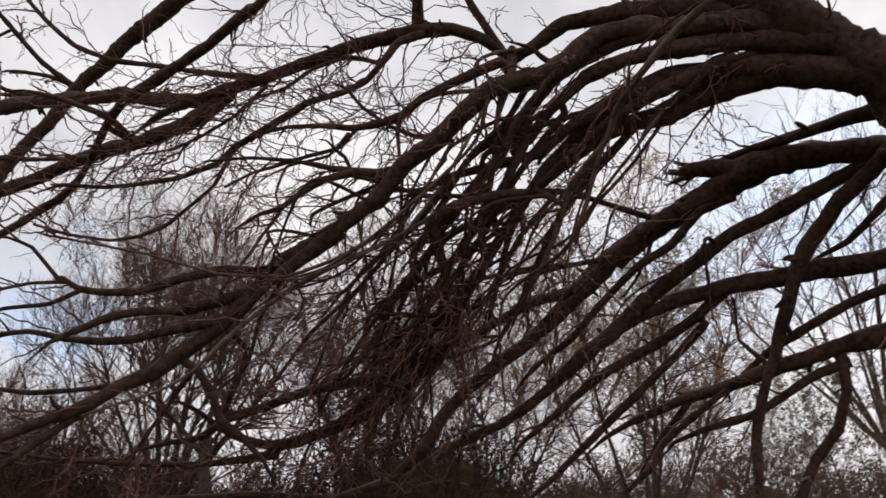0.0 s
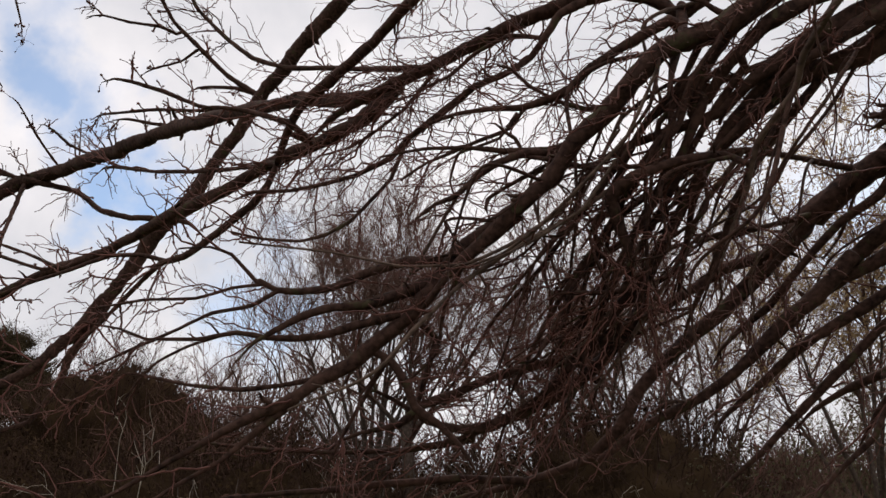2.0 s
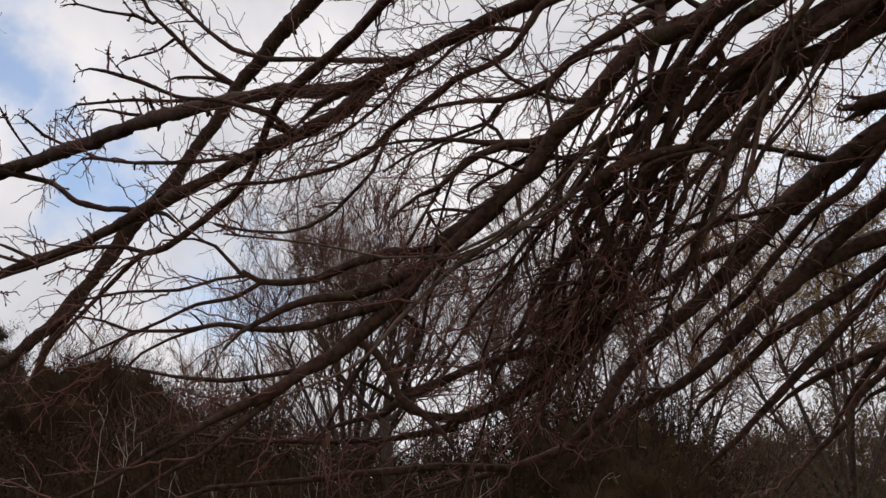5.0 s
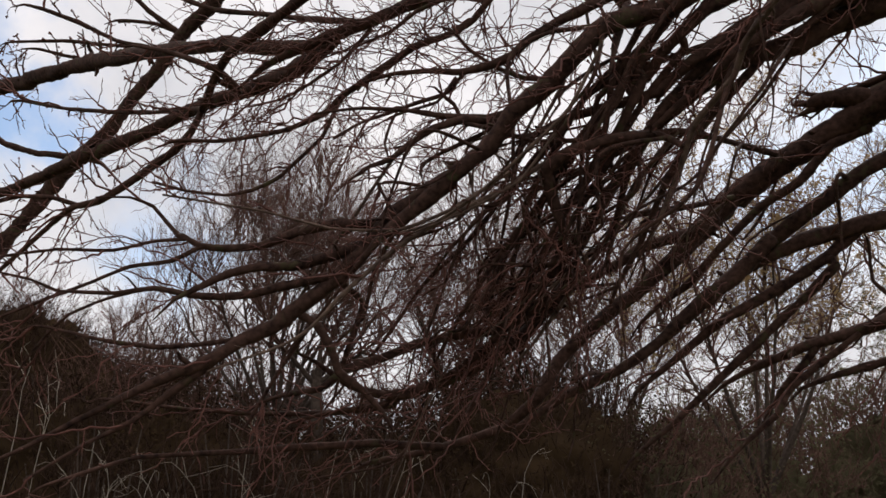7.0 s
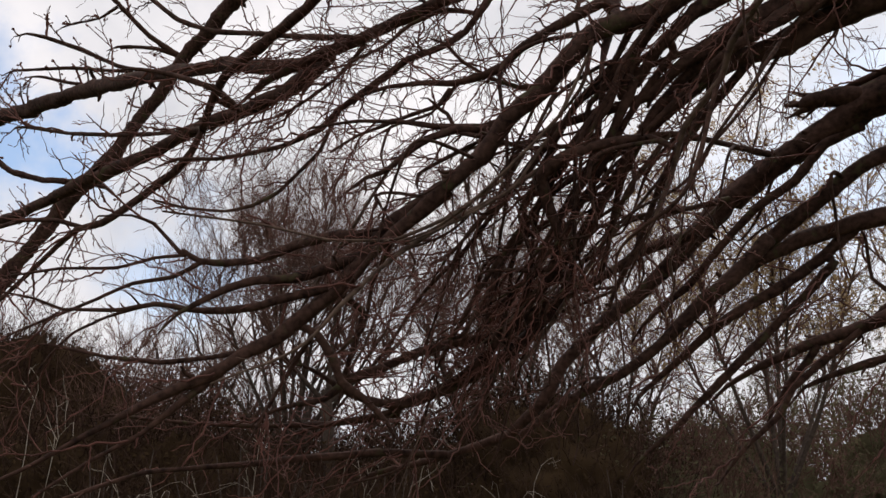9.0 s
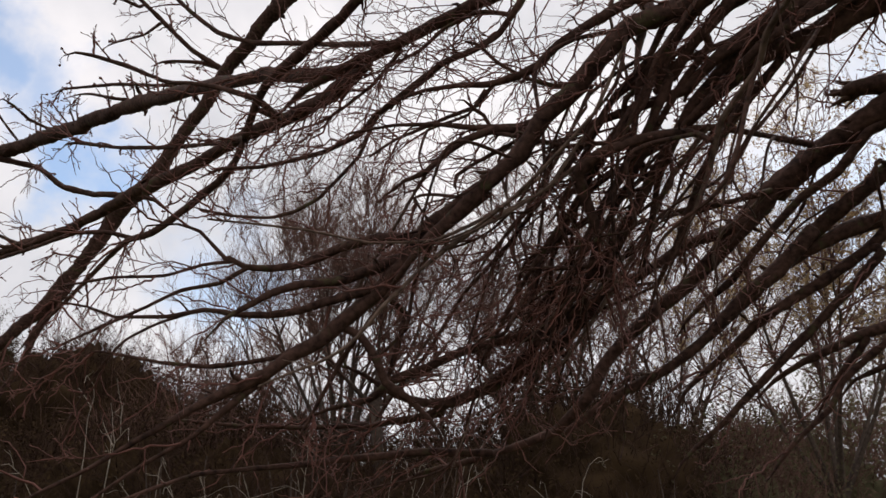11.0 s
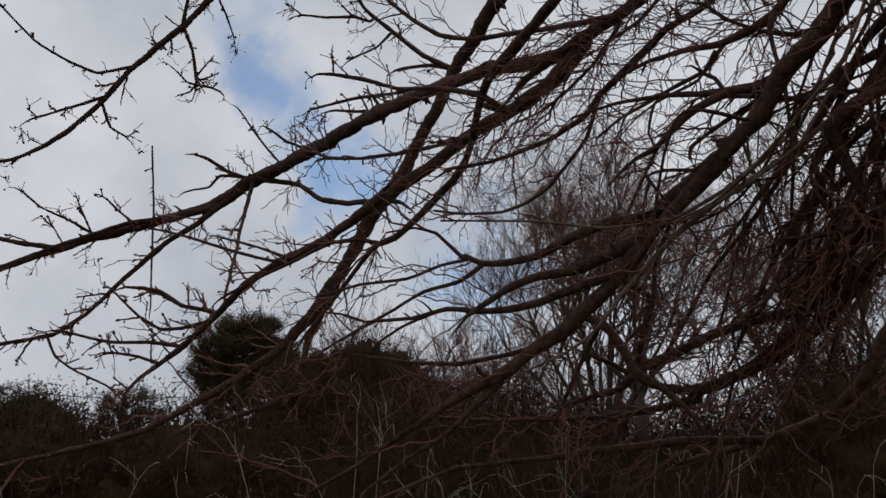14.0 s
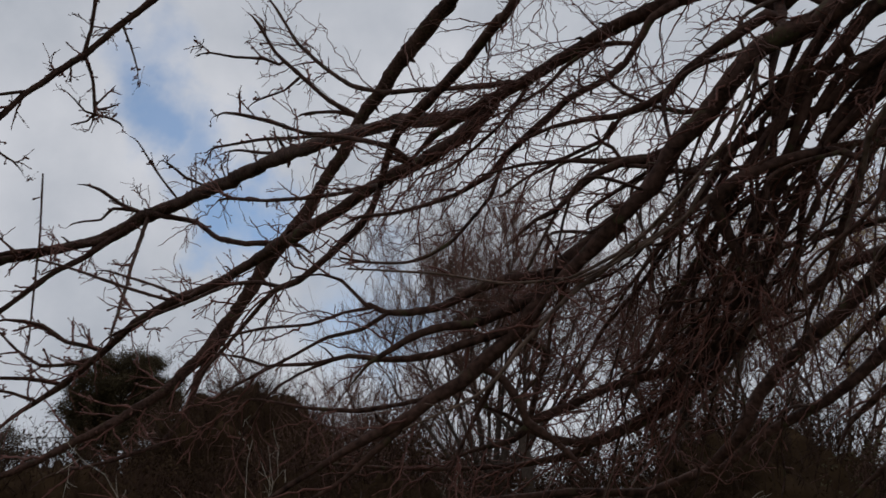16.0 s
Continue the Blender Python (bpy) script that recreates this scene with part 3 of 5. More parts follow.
limb([(-2.24, 5.11, 4.29, 0.0112), (-2.20, 5.12, 4.35, 0.0112), (-2.32, 5.04, 4.39, 0.0093), (-2.40, 4.97, 4.45, 0.0074), (-2.45, 4.93, 4.47, 0.0044), (-2.48, 4.91, 4.46, 0.0015)], 8.7, 0.09, None, 2.48)
# thin upright shoots on the same bough
for foot, head in (((-2.279, 5.133, 4.36), (-2.267, 5.029, 4.575)), ((-2.325, 5.183, 4.37), (-2.328, 5.12, 4.504)), ((-1.98, 4.807, 4.24), (-2.062, 4.73, 4.336)), ((-1.91, 4.726, 4.21), (-1.931, 4.667, 4.321)), ((-1.869, 4.678, 4.19), (-1.872, 4.638, 4.281)), ((-1.588, 4.384, 4.11), (-1.603, 4.318, 4.232)), ((-1.374, 4.15, 4.03), (-1.393, 4.077, 4.162)), ((-1.257, 4.017, 3.98), (-1.277, 3.954, 4.09))):
    middle = [(p + q) / 2 + rng.uniform(-0.006, 0.006) for p, q in zip(foot, head)]
    limb([(*foot, 0.0055), (*middle, 0.0042), (*head, 0.0030)], 4, 0.04, None, 1.7)
limb([(-3.77, 5.50, 4.07, 0.0102), (-3.86, 5.39, 4.15, 0.0081), (-3.92, 5.32, 4.22, 0.0081), (-3.96, 5.27, 4.24, 0.0049), (-3.99, 5.24, 4.24, 0.0016)], 9.9, 0.07, None, 2.60)
limb([(-4.01, 5.37, 3.95, 0.0121), (-4.18, 5.20, 4.04, 0.0100), (-4.30, 5.08, 4.09, 0.0079), (-4.38, 4.97, 4.17, 0.0078), (-4.41, 4.92, 4.19, 0.0047), (-4.44, 4.89, 4.19, 0.0016)], 12.8, 0.12, None, 2.60)
limb([(-4.03, 5.35, 3.96, 0.0081), (-4.07, 5.27, 4.08, 0.0080), (-4.09, 5.20, 4.19, 0.0060), (-4.10, 5.18, 4.23, 0.0036), (-4.10, 5.16, 4.24, 0.0012)], 9.9, 0.07, None, 2.60)
limb([(-2.28, 4.16, 2.85, 0.0116), (-2.25, 4.16, 2.89, 0.0116), (-2.43, 4.09, 2.92, 0.0115), (-2.54, 4.04, 2.99, 0.0116), (-2.63, 4.01, 3.01, 0.0116), (-2.73, 3.99, 3.02, 0.0069), (-2.80, 3.97, 2.99, 0.0023)], 18.1, 0.13, None, 1.98)
limb([(-2.27, 4.16, 2.90, 0.0116), (-2.28, 4.16, 2.85, 0.0116), (-2.43, 4.12, 2.80, 0.0101), (-2.54, 4.08, 2.79, 0.0086), (-2.65, 4.02, 2.86, 0.0072), (-2.77, 3.93, 2.99, 0.0057), (-2.80, 3.91, 3.01, 0.0034), (-2.82, 3.89, 3.02, 0.0011)], 20.5, 0.13, None, 1.98)
limb([(-2.46, 4.17, 2.71, 0.0117), (-2.47, 4.21, 2.72, 0.0117), (-2.64, 4.14, 2.74, 0.0102), (-2.83, 4.05, 2.73, 0.0086), (-3.04, 3.93, 2.77, 0.0071), (-3.09, 3.90, 2.77, 0.0043), (-3.13, 3.88, 2.75, 0.0014)], 18.2, 0.15, None, 2.02)
limb([(-2.56, 4.21, 2.66, 0.0101), (-2.57, 4.17, 2.62, 0.0101), (-2.70, 4.14, 2.66, 0.0087), (-2.83, 4.11, 2.68, 0.0073), (-2.89, 4.09, 2.68, 0.0044), (-2.93, 4.09, 2.67, 0.0015)], 23.4, 0.13, None, 2.02)
limb([(-4.27, 5.32, 3.17, 0.0116), (-4.22, 5.40, 3.01, 0.0097), (-4.12, 5.51, 2.92, 0.0078), (-3.94, 5.66, 2.83, 0.0079), (-3.90, 5.70, 2.79, 0.0047), (-3.87, 5.72, 2.75, 0.0016)], 13.4, 0.20, None, 2.60)
limb([(-1.64, 3.66, 3.00, 0.0085), (-1.67, 3.61, 2.96, 0.0088), (-1.95, 3.67, 3.06, 0.0078), (-2.24, 3.71, 3.18, 0.0067), (-2.46, 3.78, 3.26, 0.0056), (-2.50, 3.80, 3.27, 0.0033), (-2.53, 3.81, 3.26, 0.0011)], 8.5, 0.14, None, 1.80)
limb([(-1.57, 3.69, 3.03, 0.0089), (-1.60, 3.64, 2.98, 0.0089), (-1.83, 3.73, 3.09, 0.0066), (-2.09, 3.79, 3.19, 0.0055), (-2.13, 3.80, 3.20, 0.0033), (-2.16, 3.80, 3.20, 0.0011)], 8.5, 0.14, None, 1.76)
limb([(1.35, 1.59, 3.08, 0.0460), (1.18, 1.63, 3.08, 0.0349), (1.02, 1.64, 3.07, 0.0301), (0.87, 1.66, 3.03, 0.0262), (0.78, 1.67, 2.94, 0.0270), (0.69, 1.70, 2.87, 0.0212)], 6.0, 0.20, None, 0.97)
limb([(0.69, 1.69, 2.88, 0.0254), (0.58, 1.70, 2.83, 0.0250), (0.50, 1.72, 2.75, 0.0246), (0.44, 1.76, 2.68, 0.0232), (0.37, 1.78, 2.62, 0.0217), (0.32, 1.82, 2.55, 0.0204), (0.24, 1.85, 2.48, 0.0190), (0.17, 1.89, 2.42, 0.0184), (0.08, 1.93, 2.34, 0.0111), (0.01, 1.96, 2.25, 0.0036)], 10.0, 0.25, None, 0.85)
limb([(0.35, 1.75, 2.45, 0.0044), (0.23, 1.80, 2.37, 0.0051), (0.11, 1.83, 2.32, 0.0040), (-0.04, 1.85, 2.32, 0.0035), (-0.20, 1.85, 2.35, 0.0030), (-0.41, 1.82, 2.36, 0.0024)], 5.0, 0.10, pale_lit_bark, 0.85)
limb([(0.52, 1.57, 2.69, 0.0039), (0.46, 1.64, 2.56, 0.0043), (0.36, 1.70, 2.46, 0.0043), (0.27, 1.75, 2.38, 0.0038), (0.19, 1.79, 2.33, 0.0033), (0.10, 1.81, 2.30, 0.0028)], 5.0, 0.12, pale_lit_bark, 0.85)
limb([(0.44, 1.68, 2.52, 0.0034), (0.37, 1.73, 2.42, 0.0034), (0.25, 1.77, 2.35, 0.0028), (0.13, 1.80, 2.30, 0.0023)], 5.0, 0.12, pale_lit_bark, 0.85)
limb([(1.01, 1.65, 2.99, 0.0097), (0.94, 1.24, 2.83, 0.0097), (0.88, 1.33, 2.78, 0.0093), (0.83, 1.41, 2.72, 0.0079), (0.81, 1.49, 2.68, 0.0075), (0.81, 1.55, 2.63, 0.0071), (0.76, 1.66, 2.56, 0.0073), (0.75, 1.74, 2.47, 0.0056), (0.72, 1.79, 2.38, 0.0046), (0.71, 1.81, 2.35, 0.0028), (0.70, 1.83, 2.31, 0.0009)], 8.0, 0.20, pale_lit_bark, 0.85)
limb([(2.02, 1.46, 2.75, 0.0600), (1.75, 1.50, 2.92, 0.0569), (1.53, 1.57, 2.96, 0.0490), (1.35, 1.64, 2.97, 0.0449), (1.21, 1.71, 2.93, 0.0358), (1.10, 1.75, 2.88, 0.0309), (0.99, 1.77, 2.84, 0.0230), (0.91, 1.81, 2.80, 0.0217), (0.84, 1.85, 2.74, 0.0191)], 6.0, 0.25, None, 1.00)
limb([(0.84, 1.85, 2.74, 0.0191), (0.75, 1.91, 2.66, 0.0138), (0.69, 1.95, 2.56, 0.0146), (0.62, 2.00, 2.44, 0.0145), (0.55, 2.04, 2.34, 0.0132), (0.45, 2.08, 2.22, 0.0129), (0.37, 2.10, 2.12, 0.0116)], 12.0, 0.25, None, 0.91)
limb([(0.37, 2.09, 2.12, 0.0116), (0.29, 2.12, 2.06, 0.0100), (0.21, 2.14, 2.02, 0.0088), (0.12, 2.16, 1.98, 0.0072), (0.01, 2.17, 1.96, 0.0056), (-0.10, 2.17, 1.93, 0.0045), (-0.14, 2.17, 1.91, 0.0027), (-0.17, 2.17, 1.89, 0.0009)], 12.6, 0.28, None, 0.88)
limb([(1.54, 1.52, 3.04, 0.0382), (1.28, 1.59, 3.04, 0.0290), (1.12, 1.63, 3.01, 0.0258), (0.95, 1.67, 2.97, 0.0200), (0.85, 1.70, 2.92, 0.0186), (0.76, 1.74, 2.83, 0.0134), (0.71, 1.81, 2.76, 0.0132)], 8.0, 0.20, None, 0.96)
limb([(0.69, 1.79, 2.77, 0.0108), (0.70, 1.78, 2.75, 0.0120), (0.66, 1.82, 2.66, 0.0119), (0.61, 1.87, 2.56, 0.0118), (0.53, 1.92, 2.43, 0.0106), (0.48, 1.95, 2.33, 0.0094), (0.45, 1.99, 2.25, 0.0084), (0.42, 2.02, 2.18, 0.0050), (0.40, 2.03, 2.11, 0.0017)], 12.0, 0.22, None, 0.88)
limb([(1.52, 1.57, 3.01, 0.0339), (1.24, 1.64, 2.98, 0.0291), (1.10, 1.69, 2.95, 0.0307), (0.94, 1.73, 2.88, 0.0240), (0.82, 1.76, 2.80, 0.0161), (0.74, 1.81, 2.73, 0.0132), (0.64, 1.84, 2.70, 0.0120), (0.53, 1.89, 2.68, 0.0099), (0.45, 1.92, 2.64, 0.0059), (0.39, 1.94, 2.60, 0.0020)], 8.0, 0.20, None, 0.95)
limb([(1.25, 1.62, 3.00, 0.0199), (1.07, 1.67, 2.91, 0.0196), (0.91, 1.71, 2.80, 0.0111), (0.82, 1.78, 2.72, 0.0098), (0.74, 1.83, 2.64, 0.0082), (0.69, 1.91, 2.53, 0.0077), (0.67, 1.98, 2.39, 0.0066), (0.66, 2.01, 2.33, 0.0039), (0.65, 2.02, 2.28, 0.0013)], 10.0, 0.20, None, 0.93)
limb([(0.86, 1.66, 3.04, 0.0188), (0.83, 1.72, 3.01, 0.0139), (0.77, 1.77, 3.00, 0.0102), (0.72, 1.76, 3.03, 0.0057), (0.67, 1.76, 3.04, 0.0034), (0.64, 1.76, 3.04, 0.0011)], 6.0, 0.15, None, 0.96)
limb([(0.75, 1.69, 2.52, 0.0066), (0.72, 1.75, 2.58, 0.0089), (0.61, 1.77, 2.57, 0.0124), (0.51, 1.79, 2.54, 0.0144), (0.46, 1.82, 2.50, 0.0144), (0.48, 1.85, 2.44, 0.0134), (0.51, 1.87, 2.36, 0.0098), (0.49, 1.91, 2.29, 0.0072), (0.38, 1.93, 2.29, 0.0046), (0.34, 1.94, 2.29, 0.0028), (0.31, 1.95, 2.27, 0.0009)], 10.0, 0.20, None, 0.85)
limb([(1.17, 2.02, 2.70, 0.0100), (1.00, 1.94, 2.68, 0.0073), (0.83, 1.85, 2.65, 0.0100), (0.69, 1.83, 2.62, 0.0076), (0.55, 1.81, 2.58, 0.0068), (0.44, 1.86, 2.59, 0.0063), (0.36, 1.88, 2.62, 0.0064), (0.23, 1.90, 2.65, 0.0048)], 10.0, 0.22, None, 0.91)
limb([(1.11, 2.16, 2.62, 0.0093), (0.97, 2.16, 2.58, 0.0084), (0.84, 2.14, 2.55, 0.0061), (0.78, 2.13, 2.53, 0.0036), (0.75, 2.13, 2.51, 0.0012)], 8.0, 0.15, None, 1.03)
limb([(2.02, 1.46, 2.50, 0.0500), (2.01, 1.70, 2.89, 0.0416), (1.86, 1.80, 2.91, 0.0369), (1.69, 1.90, 2.92, 0.0391), (1.53, 1.99, 2.90, 0.0455), (1.42, 2.08, 2.84, 0.0400), (1.29, 2.18, 2.76, 0.0373), (1.18, 2.28, 2.68, 0.0348)], 3.0, 0.25, None, 1.14)
limb([(1.17, 2.26, 2.68, 0.0345), (1.08, 2.30, 2.58, 0.0312), (0.98, 2.35, 2.47, 0.0229), (0.87, 2.37, 2.37, 0.0213), (0.75, 2.38, 2.27, 0.0198), (0.64, 2.39, 2.16, 0.0193), (0.57, 2.38, 2.05, 0.0177), (0.49, 2.42, 1.97, 0.0144)], 4.2, 0.28, None, 1.05)
limb([(0.49, 2.42, 1.97, 0.0144), (0.38, 2.42, 1.93, 0.0127), (0.25, 2.41, 1.89, 0.0102), (0.11, 2.43, 1.86, 0.0067), (0.05, 2.44, 1.83, 0.0040), (0.01, 2.44, 1.80, 0.0013)], 4.9, 0.25, None, 0.99)
limb([(1.53, 1.99, 2.90, 0.0300), (1.43, 2.04, 2.91, 0.0267), (1.36, 2.07, 2.915, 0.0225), (1.34, 2.085, 2.91, 0.0200)], 1.0, 0.05, None, 1.13)
limb([(1.37, 2.065, 2.90, 0.0120), (1.33, 2.09, 2.885, 0.0090), (1.305, 2.105, 2.872, 0.0030)], 1.0, 0.02, None, 1.13)
limb([(1.38, 2.06, 2.925, 0.0120), (1.345, 2.08, 2.94, 0.0070), (1.33, 2.09, 2.952, 0.0020)], 1.0, 0.02, None, 1.13)
limb([(1.36, 2.07, 2.91, 0.0110), (1.315, 2.10, 2.91, 0.0060), (1.30, 2.11, 2.915, 0.0020)], 1.0, 0.02, None, 1.13)
limb([(1.05, 2.30, 2.56, 0.0177), (0.90, 2.32, 2.51, 0.0155), (0.76, 2.33, 2.42, 0.0139), (0.63, 2.34, 2.35, 0.0124), (0.53, 2.34, 2.27, 0.0109), (0.45, 2.33, 2.16, 0.0094), (0.39, 2.32, 2.04, 0.0080), (0.35, 2.31, 1.97, 0.0048), (0.32, 2.31, 1.91, 0.0016)], 6.0, 0.25, None, 1.02)
limb([(1.49, 2.04, 2.82, 0.0161), (1.39, 2.08, 2.78, 0.0147), (1.31, 2.14, 2.68, 0.0132), (1.22, 2.19, 2.62, 0.0124), (1.14, 2.24, 2.54, 0.0109), (1.04, 2.34, 2.41, 0.0102), (0.96, 2.40, 2.35, 0.0078), (0.91, 2.43, 2.30, 0.0047), (0.88, 2.45, 2.25, 0.0016)], 6.0, 0.22, None, 1.10)
limb([(2.02, 1.46, 2.40, 0.0350), (2.00, 1.69, 2.91, 0.0249), (1.86, 1.82, 2.88, 0.0242), (1.76, 1.90, 2.84, 0.0230), (1.63, 1.99, 2.77, 0.0233), (1.49, 2.07, 2.71, 0.0219), (1.36, 2.14, 2.61, 0.0233), (1.25, 2.25, 2.52, 0.0235)], 3.0, 0.25, None, 1.14)
limb([(1.25, 2.25, 2.52, 0.0231), (1.23, 2.21, 2.51, 0.0231), (1.14, 2.25, 2.41, 0.0229), (1.03, 2.28, 2.32, 0.0226), (0.92, 2.32, 2.22, 0.0152), (0.81, 2.35, 2.14, 0.0153), (0.65, 2.36, 2.06, 0.0119), (0.51, 2.36, 1.96, 0.0092)], 4.9, 0.26, None, 1.03)
limb([(2.02, 1.46, 2.15, 0.0450), (2.05, 1.83, 2.62, 0.0349), (1.89, 1.93, 2.60, 0.0312), (1.75, 2.03, 2.60, 0.0304), (1.63, 2.10, 2.58, 0.0292), (1.48, 2.15, 2.56, 0.0263), (1.34, 2.20, 2.52, 0.0219), (1.23, 2.25, 2.47, 0.0160), (1.12, 2.31, 2.39, 0.0109), (1.04, 2.35, 2.33, 0.0065), (0.99, 2.37, 2.26, 0.0022)], 4.0, 0.26, None, 1.13)
limb([(1.52, 2.15, 2.58, 0.0176), (1.42, 2.21, 2.48, 0.0161), (1.32, 2.25, 2.41, 0.0160), (1.20, 2.29, 2.34, 0.0158), (1.07, 2.32, 2.26, 0.0142), (0.95, 2.40, 2.15, 0.0101), (0.89, 2.44, 2.09, 0.0061), (0.85, 2.46, 2.02, 0.0020)], 6.0, 0.25, None, 1.09)
limb([(2.02, 1.46, 2.60, 0.0500), (1.90, 1.70, 2.94, 0.0255), (1.82, 1.82, 2.84, 0.0259), (1.74, 1.90, 2.76, 0.0250), (1.69, 1.99, 2.66, 0.0275), (1.66, 2.05, 2.55, 0.0229), (1.64, 2.10, 2.44, 0.0195), (1.62, 2.14, 2.34, 0.0160)], 3.0, 0.25, None, 1.14)
limb([(1.62, 2.14, 2.35, 0.0154), (1.58, 2.18, 2.23, 0.0147), (1.55, 2.20, 2.11, 0.0150), (1.54, 2.20, 1.99, 0.0136), (1.53, 2.20, 1.87, 0.0117), (1.51, 2.19, 1.75, 0.0070), (1.50, 2.19, 1.64, 0.0023)], 4.0, 0.22, None, 1.10)
limb([(2.02, 1.46, 1.85, 0.0450), (2.07, 1.88, 2.47, 0.0320), (1.91, 2.01, 2.39, 0.0311), (1.81, 2.08, 2.37, 0.0242), (1.68, 2.16, 2.33, 0.0231), (1.54, 2.25, 2.28, 0.0189), (1.38, 2.34, 2.23, 0.0161), (1.26, 2.42, 2.18, 0.0111), (1.18, 2.47, 2.13, 0.0066), (1.12, 2.50, 2.07, 0.0022)], 4.0, 0.25, None, 1.14)
limb([(1.41, 2.32, 2.23, 0.0131), (1.38, 2.35, 2.18, 0.0117), (1.34, 2.39, 2.13, 0.0088), (1.30, 2.42, 2.06, 0.0053), (1.27, 2.44, 2.00, 0.0018)], 3.0, 0.06, None, 1.12)
limb([(1.81, 2.08, 2.36, 0.0183), (1.80, 2.08, 2.23, 0.0156), (1.76, 2.10, 2.12, 0.0165), (1.69, 2.14, 2.03, 0.0164), (1.63, 2.17, 1.91, 0.0151), (1.57, 2.20, 1.78, 0.0091), (1.53, 2.22, 1.65, 0.0030)], 4.0, 0.25, None, 1.12)
limb([(1.83, 2.08, 2.32, 0.0156), (1.75, 2.12, 2.29, 0.0142), (1.66, 2.18, 2.23, 0.0128), (1.57, 2.24, 2.18, 0.0129), (1.44, 2.32, 2.14, 0.0094), (1.37, 2.36, 2.11, 0.0056), (1.33, 2.39, 2.06, 0.0019)], 5.0, 0.25, None, 1.13)
limb([(1.51, 2.25, 2.26, 0.0101), (1.41, 2.30, 2.18, 0.0101), (1.32, 2.34, 2.10, 0.0093), (1.28, 2.35, 2.03, 0.0092), (1.18, 2.39, 1.94, 0.0077), (1.13, 2.41, 1.88, 0.0046), (1.09, 2.42, 1.83, 0.0015)], 5.0, 0.25, None, 1.10)
limb([(1.41, 2.21, 2.47, 0.0130), (1.42, 2.18, 2.44, 0.0130), (1.31, 2.26, 2.32, 0.0129), (1.20, 2.32, 2.21, 0.0129), (1.10, 2.37, 2.11, 0.0127), (1.00, 2.41, 2.01, 0.0087), (0.91, 2.46, 1.93, 0.0062), (0.87, 2.48, 1.89, 0.0037), (0.84, 2.49, 1.84, 0.0012)], 5.0, 0.24, None, 1.08)
limb([(1.94, 1.90, 2.61, 0.0157), (1.97, 1.95, 2.55, 0.0157), (1.87, 2.03, 2.51, 0.0144), (1.76, 2.12, 2.45, 0.0146), (1.67, 2.21, 2.39, 0.0133), (1.60, 2.29, 2.32, 0.0080), (1.54, 2.34, 2.24, 0.0027)], 3.0, 0.20, None, 1.17)
limb([(1.92, 1.76, 2.90, 0.0145), (1.97, 1.85, 2.85, 0.0145), (1.91, 1.93, 2.76, 0.0131), (1.85, 2.00, 2.69, 0.0095), (1.79, 2.07, 2.66, 0.0067), (1.75, 2.11, 2.63, 0.0040), (1.72, 2.14, 2.60, 0.0013)], 4.0, 0.20, None, 1.19)
limb([(2.02, 1.46, 2.65, 0.0500), (1.80, 1.55, 2.93, 0.0390), (1.76, 1.67, 2.96, 0.0298), (1.68, 1.76, 2.95, 0.0208), (1.59, 1.91, 2.96, 0.0159), (1.49, 2.00, 2.95, 0.0118), (1.41, 2.06, 2.92, 0.0071), (1.35, 2.11, 2.87, 0.0024)], 4.0, 0.25, None, 1.12)
limb([(1.62, 2.18, 2.32, 0.0093), (1.55, 2.21, 2.41, 0.0051), (1.54, 2.19, 2.52, 0.0044), (1.53, 2.19, 2.55, 0.0027), (1.53, 2.19, 2.56, 0.0009)], 4.0, 0.15, None, 1.13)
limb([(2.02, 1.46, 2.85, 0.0850), (1.79, 1.53, 2.88, 0.0948), (1.57, 1.55, 3.03, 0.0820), (1.39, 1.56, 3.11, 0.0695), (1.20, 1.61, 3.26, 0.0586), (0.94, 1.65, 3.42, 0.0382), (0.63, 1.65, 3.58, 0.0250), (0.40, 1.63, 3.69, 0.0195), (0.13, 1.58, 3.76, 0.0139), (-0.11, 1.53, 3.80, 0.0104), (-0.20, 1.51, 3.80, 0.0062), (-0.26, 1.49, 3.77, 0.0021)], 8.0, 0.30, None, 1.07)
limb([(0.46, 1.99, 3.21, 0.0185), (0.44, 1.94, 3.28, 0.0160), (0.44, 1.84, 3.39, 0.0145), (0.49, 1.73, 3.51, 0.0131), (0.51, 1.62, 3.61, 0.0117)], 15.2, 0.28, None, 1.05)
limb([(0.71, 1.93, 3.13, 0.0135), (0.64, 1.92, 3.22, 0.0111), (0.58, 1.91, 3.31, 0.0099), (0.52, 1.85, 3.40, 0.0086), (0.48, 1.76, 3.50, 0.0060), (0.46, 1.73, 3.52, 0.0036), (0.45, 1.70, 3.52, 0.0012)], 19.0, 0.28, None, 1.05)
limb([(0.42, 1.63, 3.68, 0.0178), (0.42, 1.66, 3.72, 0.0178), (0.27, 2.81, 4.68, 0.0262), (-0.08, 3.85, 5.21, 0.0313), (-0.41, 4.59, 5.41, 0.0355)], 13.3, 0.41, None, 1.82)
limb([(-0.41, 4.59, 5.41, 0.0355), (-0.44, 4.63, 5.42, 0.0533), (-0.72, 4.83, 5.20, 0.0531), (-0.91, 4.97, 5.03, 0.0487), (-1.11, 5.10, 4.85, 0.0459), (-1.27, 5.25, 4.63, 0.0410), (-1.43, 5.36, 4.44, 0.0396), (-1.57, 5.46, 4.26, 0.0438), (-1.75, 5.54, 4.07, 0.0499)], 3.2, 0.55, None, 2.46)
